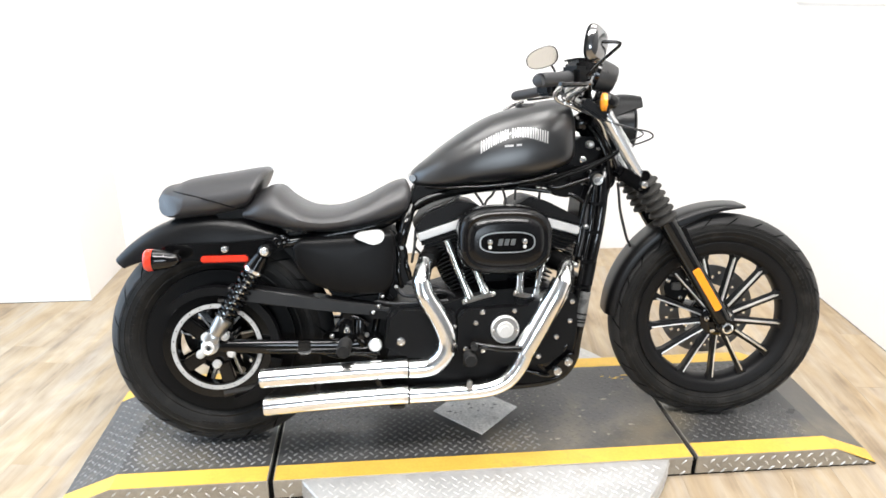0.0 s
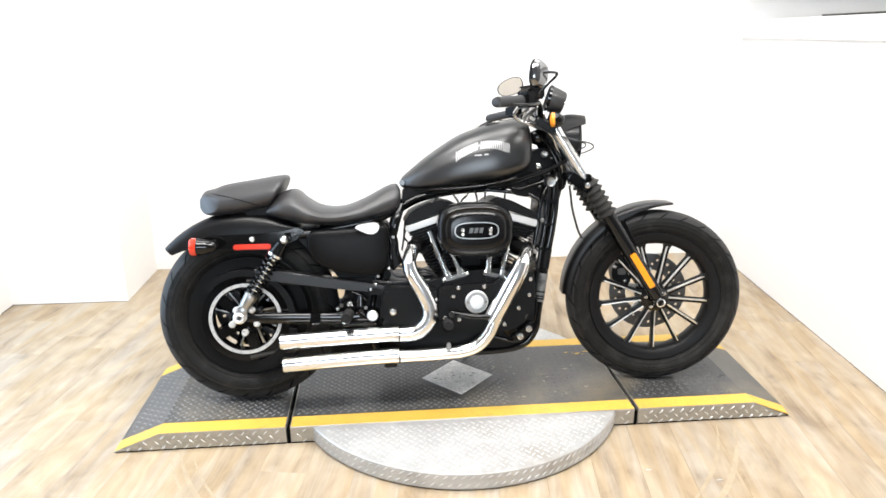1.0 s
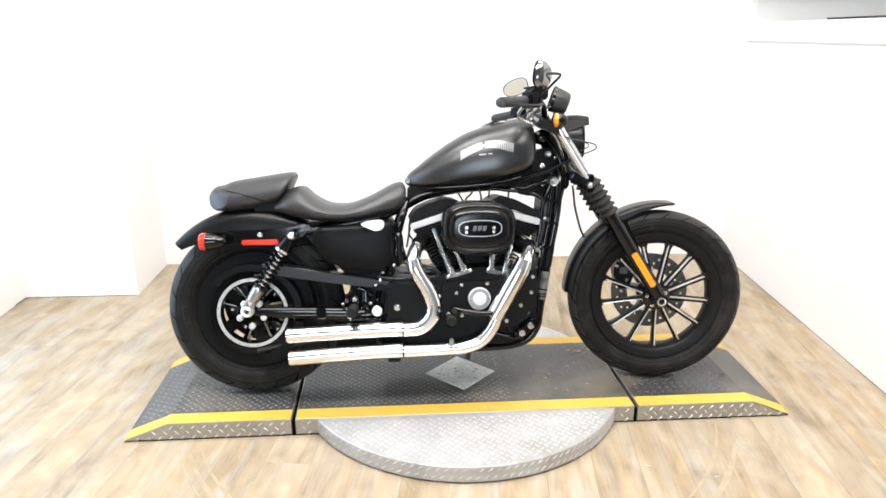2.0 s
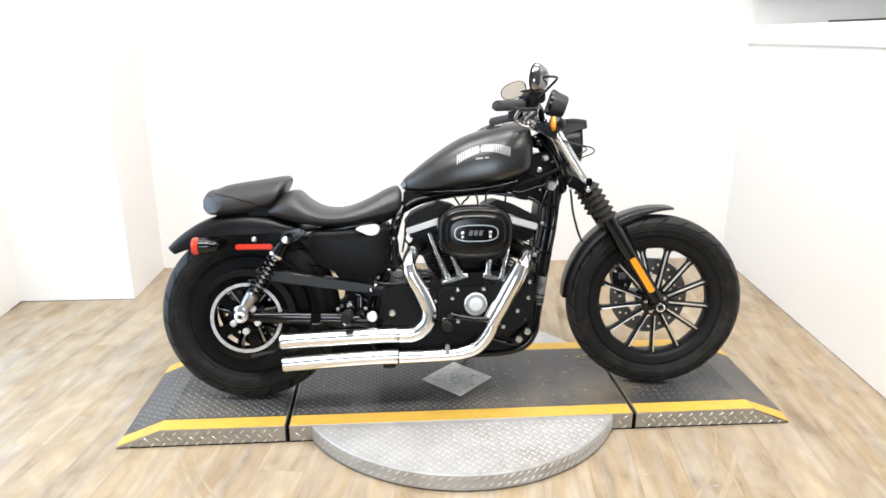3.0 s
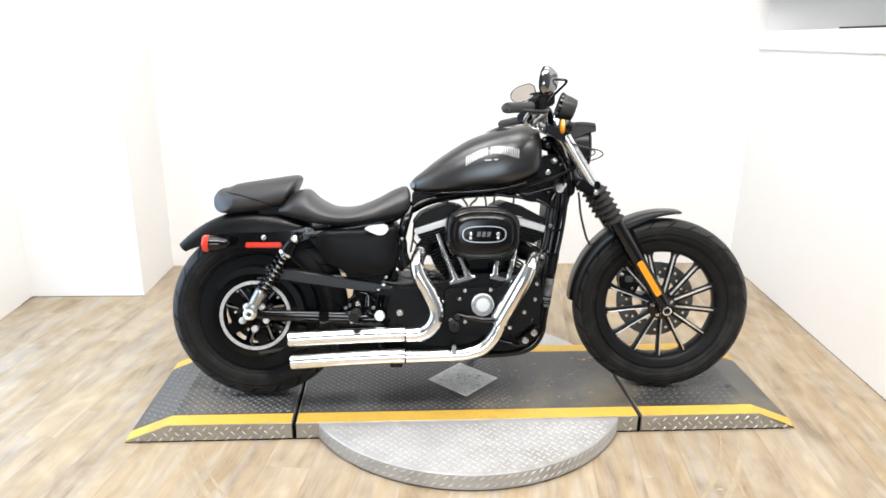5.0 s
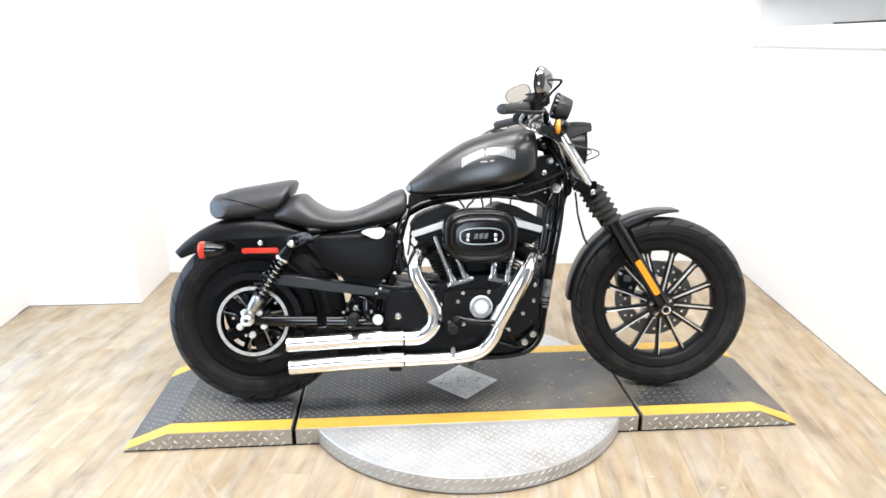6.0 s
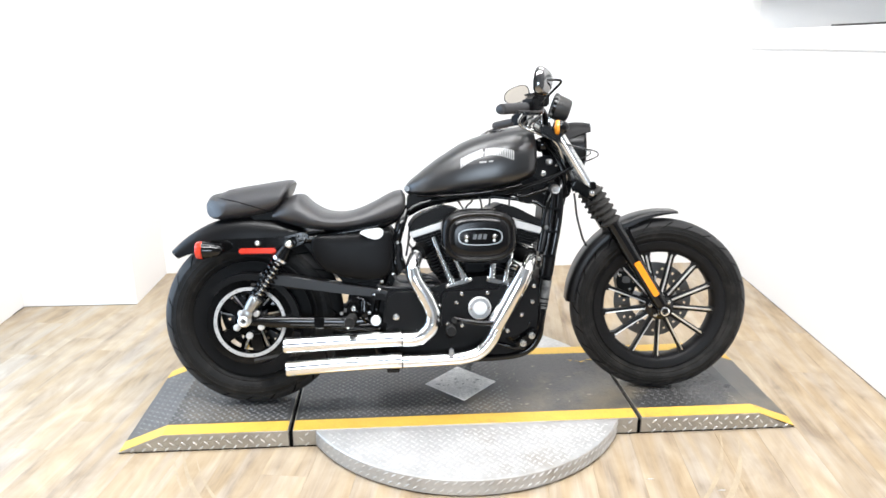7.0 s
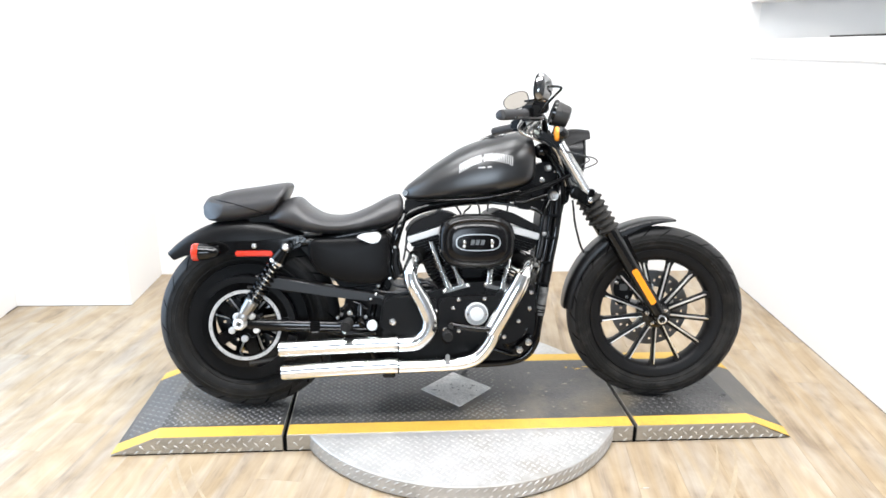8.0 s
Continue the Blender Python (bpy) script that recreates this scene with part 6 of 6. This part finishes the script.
# handlebar, grips, controls
HB = [(0.300, -0.035, 0.985), (0.298, -0.08, 0.992), (0.285, -0.16, 1.015), (0.262, -0.22, 1.026), (0.222, -0.28, 1.022), (0.142, -0.37, 1.012)]
bars_line = HB[::-1] + [(x, -y, z) for x, y, z in HB]
bar = bar_turn(part("handlebar", tube(bmesh.new(), bars_line, 0.0127, 16, 5), M_GLOSS, bike, "gloss black handlebar"))
for sgn in (-1, 1):
    part("riser", rod(bmesh.new(), (0.318, sgn * 0.040, 0.945), (0.298, sgn * 0.040, 1.000), 0.018), M_GLOSS, bar)
    g = tube(bmesh.new(), [(0.136, sgn * 0.378, 1.0115), (0.142, sgn * 0.370, 1.012), (0.208, sgn * 0.296, 1.021), (0.215, sgn * 0.288, 1.022)], [0.0150, 0.0172, 0.0168, 0.0185], 18, 4)
    part("grip", g, M_GRIP, bar, "black rubber grip")
    sw = box(bmesh.new(), -0.026, 0.026, -0.034 if sgn < 0 else -0.044, 0.034 if sgn < 0 else 0.044, -0.026, 0.024, 0.010, Matrix.Translation((0.236, sgn * 0.258, 1.028)) @ Matrix.Rotation(radians(-sgn * 35), 4, "Z"))
    part("switch_housing", sw, M_PLASTIC, bar, "black switch housing")
    lv = tube(bmesh.new(), [(0.268, sgn * 0.25, 1.016), (0.268, sgn * 0.30, 1.010), (0.240, sgn * 0.35, 1.004), (0.195, sgn * 0.400, 1.000), (0.180, sgn * 0.412, 1.000)], [0.009, 0.0055, 0.0045, 0.0045, 0.0055], 12, 4)
    part("lever", lv, M_GLOSS, bar, "black hand lever")
part("fluid_reservoir", box(bmesh.new(), -0.034, 0.030, -0.030, 0.030, -0.004, 0.034, 0.007, Matrix.Translation((0.262, -0.205, 1.036)) @ Matrix.Rotation(radians(28), 4, "Z")), M_GLOSS, bar, "gloss black brake fluid reservoir")
part("reservoir_lid", box(bmesh.new(), -0.035, 0.031, -0.031, 0.031, 0.034, 0.039, 0.002, Matrix.Translation((0.262, -0.205, 1.036)) @ Matrix.Rotation(radians(28), 4, "Z")), M_PLASTIC, bar, "black reservoir lid")
part("bar_clamp", box(bmesh.new(), 0.278, 0.322, -0.065, 0.065, 0.988, 1.012, 0.008), M_CHROME, bar, "chrome bar clamp")

# speedometer
sp = Matrix.Translation((0.355, 0.0, 1.046)) @ Matrix.Rotation(radians(-71), 4, "Y")


def turned(profile, m, segs=36):
    bm = lathe(bmesh.new(), profile, (0, 0, 0), "z", segs)
    bmesh.ops.transform(bm, matrix=m, verts=bm.verts)
    return bm


speedo = bar_turn(part("speedometer", turned([(0, -0.040), (0.032, -0.039), (0.0385, -0.035), (0.0415, -0.024), (0.0470, 0.018), (0.0470, 0.021), (0, 0.021)], sp), M_DIAL, bike, "black round speedometer on the bar clamp"))
part("bezel", turned([(0.0470, 0.014), (0.0490, 0.016), (0.0490, 0.026), (0.0455, 0.029), (0.0425, 0.026), (0.0425, 0.020), (0.0470, 0.014)], sp), M_GLOSS, speedo, "gloss black bezel")
part("dial_glass", turned([(0, 0.0215), (0.0424, 0.0215), (0.0424, 0.0240), (0, 0.0250)], sp), M_GLOSS, speedo, "dark dial glass")
for k in range(3):
    a = radians(30 + 120 * k)
    part("screw", turned([(0, -0.042), (0.0035, -0.042), (0.0035, -0.037), (0, -0.037)], sp @ Matrix.Translation((0.026 * math.cos(a), 0.026 * math.sin(a), 0.001)), 8), M_STEEL, speedo)
part("bracket", rod(bmesh.new(), (0.340, 0, 0.955), (0.360, 0, 1.020), 0.016), M_GLOSS, speedo)


# mirrors
def mirror(centre, face, stalk, w=0.052, h=0.034, roll=0.0):
    """A rounded mirror head that faces a direction, on its stalk."""
    n = Vector(face).normalized()
    s = Vector((0, 0, 1)).cross(n).normalized()
    u = n.cross(s)
    spin = Matrix.Rotation(radians(roll), 3, n)
    s, u = spin @ s, spin @ u
    c = Vector(centre)

    def loop(k, d, p=2.5):
        out = []
        for i in range(36):
            a = 2 * math.pi * i / 36
            e, f = math.cos(a), math.sin(a)
            taper = 1 + 0.12 * e
            out.append(c + n * d + s * (w * k * math.copysign(abs(e) ** (2 / p), e)) + u * (h * k * taper * math.copysign(abs(f) ** (2 / p), f)))
        return out
    head = (part("mirror", loft(bmesh.new(), [loop(0.35, -0.024), loop(0.75, -0.019), loop(0.97, -0.008), loop(1.0, 0.0), loop(0.985, 0.0)]), M_SMOKE, bike, "dark smoked handlebar mirror"))
    part("mirror_glass", loft(bmesh.new(), [loop(0.955, 0.0004), loop(0.955, 0.0018)]), M_MIRROR, head, "mirror glass")
    rim = bmesh.new()
    loops = [[rim.verts.new(p) for p in q] for q in (loop(1.005, -0.003), loop(1.005, 0.0035), loop(0.95, 0.0035), loop(0.95, 0.0005))]
    for la, lb in zip(loops, loops[1:]):
        for i in range(36):
            rim.faces.new((la[i], la[(i + 1) % 36], lb[(i + 1) % 36], lb[i]))
    part("mirror_rim", rim, M_PLASTIC, head, "thin black mirror rim")
    part("mirror_stalk", tube(bmesh.new(), stalk, 0.0042, 10, 4), M_GLOSS, head, "thin black mirror stalk")
    return head


mirror((0.209, -0.380, 1.091), (-0.70, 0.71, 0.08), [(0.222, -0.290, 1.025), (0.244, -0.345, 1.060), (0.262, -0.395, 1.084), (0.256, -0.402, 1.092), (0.222, -0.394, 1.094)], 0.042, 0.042, 9)
mirror((0.268, 0.36, 1.134), (-0.52, -0.85, 0.05), [(0.268, 0.262, 1.045), (0.295, 0.30, 1.065), (0.305, 0.34, 1.095), (0.285, 0.365, 1.125)], 0.056, 0.034, 15)

# cables and hoses
CABLES = [
    ([(0.186, -0.22, 1.010), (0.190, -0.12, 0.995), (0.200, -0.10, 0.976), (0.238, -0.10, 0.960), (0.302, -0.10, 0.935), (0.368, -0.10, 0.904), (0.395, -0.09, 0.86)], 0.0058, M_STEEL, "grey braided control cable"),
    ([(0.215, -0.22, 1.015), (0.221, -0.12, 1.003), (0.237, -0.10, 0.987), (0.302, -0.10, 0.950), (0.355, -0.10, 0.919), (0.385, -0.09, 0.88)], 0.0058, M_ALU, "grey braided control cable"),
    ([(0.235, -0.25, 1.005), (0.222, -0.16, 0.985), (0.228, -0.10, 0.972), (0.276, -0.09, 0.950), (0.326, -0.09, 0.918), (0.352, -0.08, 0.86), (0.375, -0.06, 0.79)], 0.0065, M_STEEL, "braided silver-grey cable"),
    ([(0.225, -0.25, 1.010), (0.205, -0.17, 0.990), (0.212, -0.11, 0.978), (0.262, -0.10, 0.955), (0.330, -0.12, 0.922), (0.395, -0.14, 0.900), (0.448, -0.14, 0.888), (0.462, -0.13, 0.873), (0.440, -0.10, 0.858), (0.404, -0.07, 0.846)], 0.0024, M_HOSE, "thin black control cable"),
    ([(0.24, -0.24, 1.000), (0.232, -0.15, 0.975), (0.26, -0.12, 0.948), (0.35, -0.13, 0.912), (0.42, -0.13, 0.893), (0.438, -0.12, 0.880), (0.41, -0.10, 0.862)], 0.0021, M_HOSE, "thin black control cable"),
    ([(0.290, 0.20, 1.01), (0.31, 0.10, 0.98), (0.325, -0.02, 0.93), (0.345, -0.05, 0.86), (0.365, -0.055, 0.79), (0.37, -0.06, 0.74)], 0.0055, M_HOSE, "black throttle cable"),
    ([(0.300, -0.10, 0.96), (0.330, -0.06, 0.90), (0.360, -0.06, 0.84), (0.40, -0.06, 0.78)], 0.007, M_HOSE, "black brake hose"),
    ([(0.378, -0.09, 0.831), (0.297, -0.09, 0.790), (0.232, -0.085, 0.768), (0.184, -0.085, 0.752), (0.10, -0.08, 0.742)], 0.0055, M_PLASTIC, "black wiring loom under the tank"),
    ([(0.395, -0.085, 0.838), (0.300, -0.088, 0.798), (0.232, -0.085, 0.776), (0.15, -0.085, 0.752)], 0.004, M_PLASTIC, "black wiring loom under the tank"),
    ([(0.415, 0.0, 0.74), (0.420, 0.0, 0.706), (0.425, 0.0, 0.663), (0.438, 0.0, 0.61), (0.455, 0.0, 0.56), (0.50, 0.02, 0.50), (0.58, 0.05, 0.44)], 0.0042, M_HOSE, "black front brake hose"),
]
for pts, r, mat, lab in CABLES:
    part("cable", tube(bmesh.new(), pts, r, 10, 8), mat, bike, lab)

# tank fittings and lettering bars
bars("tank_seam", [[(-0.19, -0.035, 0.742), (-0.10, -0.075, 0.739), (0.02, -0.10, 0.745), (0.12, -0.11, 0.757), (0.2, -0.10, 0.775)]], 0.005, "gloss black tank seam", M_GLOSS)
part("tank_bolt", rod(bmesh.new(), (-0.198, -0.045, 0.765), (-0.198, 0.045, 0.765), 0.010), M_GLOSS, bike, "black tank bolt")
part("fuel_cap", lathe(bmesh.new(), [(0, 0.016), (0.030, 0.014), (0.036, 0.008), (0.037, 0.0), (0, 0.0)], (0.135, -0.02, 0.955), "z", 28), M_SATIN, bike, "satin black fuel cap")
part("tank_console", tube(bmesh.new(), [(0.075, 0.03, 0.953), (0.10, 0.03, 0.966), (0.135, 0.03, 0.978)], 0.004, 8), M_GLOSS, bike)


def tank_side(x, z, grow=0.0012):
    """The right flank of the tank at x and z."""
    best = None
    ring = tank_ring(x, grow)
    pts = [p for p in ring if p[1] < 0.001]
    pts.sort(key=lambda p: p[2])
    zs = [p[2] for p in pts]
    ys = [p[1] for p in pts]
    return Vector((x, float(np.interp(z, zs, ys)), z))


def decal(name, quads, mat, label, parent):
    bm = bmesh.new()
    for q in quads:
        n = 3
        grid = [[None] * (n + 1) for _ in range(n + 1)]
        for i in range(n + 1):
            for j in range(n + 1):
                u, v = i / n, j / n
                a = [(1 - u) * (1 - v) * q[0][k] + u * (1 - v) * q[1][k] + u * v * q[2][k] + (1 - u) * v * q[3][k] for k in (0, 1)]
                grid[i][j] = bm.verts.new(tank_side(a[0], a[1]))
        for i in range(n):
            for j in range(n):
                bm.faces.new((grid[i][j], grid[i + 1][j], grid[i + 1][j + 1], grid[i][j + 1]))
    return part(name, bm, mat, parent, label)


# maker's mark: plain slanting bars along an arch, and a short bar below
marks = []
widths = [0.6, 0.6, 0.6, 0.55, 0.55, 0.6, 0.25, 0.62, 0.6, 0.6, 0.3, 0.6, 0.55, 0.6, 0.6]
total = sum(widths) + 0.16 * (len(widths) - 1)
pos = 0.0
for i, w in enumerate(widths):
    u0, u1 = pos / total, (pos + w) / total
    pos += w + 0.16
    quad = []
    for u, top in ((u0, 0), (u1, 0), (u1, 1), (u0, 1)):
        x = -0.014 + 0.182 * u
        mid = 0.850 + 0.026 * u + 0.026 * math.sin(math.pi * u)
        h = 0.013 + 0.004 * abs(2 * u - 1)
        if i == 6:
            h = 0.003
        quad.append((x + (0.002 if top else 0), mid + (h if top else -h)))
    marks.append(quad)
for i, q in enumerate(marks):
    mix = lambda u, v: tuple((1 - u) * (1 - v) * q[0][k] + u * (1 - v) * q[1][k] + u * v * q[2][k] + (1 - u) * v * q[3][k] for k in (0, 1))
    strokes = [[mix(0, 0), mix(0.36, 0), mix(0.36, 1), mix(0, 1)], [mix(0.62, 0.04), mix(1, 0.04), mix(1, 0.96), mix(0.62, 0.96)]]
    decal("mark_bar", [q] if i == 6 else strokes, M_DECAL, "plain silver-white bar of the tank mark", tank)
decal("mark_bar", [[(0.050, 0.851), (0.074, 0.8525), (0.074, 0.8575), (0.050, 0.856)]], M_DECAL, "plain silver-white bar of the tank mark", tank)
decal("mark_bar", [[(0.082, 0.8535), (0.096, 0.8545), (0.096, 0.8595), (0.082, 0.8585)]], M_DECAL, "plain silver-white bar of the tank mark", tank)


# ---- floor planks ----
def plank_mesh(length, width):
    me = bpy.data.meshes.new("plank")
    bm = bmesh.new()
    box(bm, 0, length, 0, width, -0.006, 0.0)
    for v in bm.verts:
        if v.co.z > -0.001:
            v.co.x += 0.0003 if v.co.x < length / 2 else -0.0003
            v.co.y += 0.0003 if v.co.y < width / 2 else -0.0003
    bm.to_mesh(me)
    bm.free()
    me.materials.append(M_WOOD)
    return me


floor = tagged(new("floor"), "pale oak plank floor with knots and streaky grain", kind="structure")
PLANK_L, PLANK_W = 1.22, 0.152
board = plank_mesh(PLANK_L, PLANK_W)
ANGLE = 81
turn = Matrix.Rotation(radians(ANGLE), 4, "Z")
back = turn.inverted()
rng = random.Random(4)
for j in range(-60, 61):
    shift = rng.random() * PLANK_L
    for i in range(-7, 8):
        m = turn @ Matrix.Translation((i * PLANK_L + shift, j * PLANK_W, 0))
        c = m @ Vector((PLANK_L / 2, PLANK_W / 2, 0))
        if -2.36 < c.x < (1.74 if c.y < -1.5 else 1.98) and -6.8 < c.y < 2.0:
            p = new("plank", board)
            p.parent = floor
            p.matrix_world = m
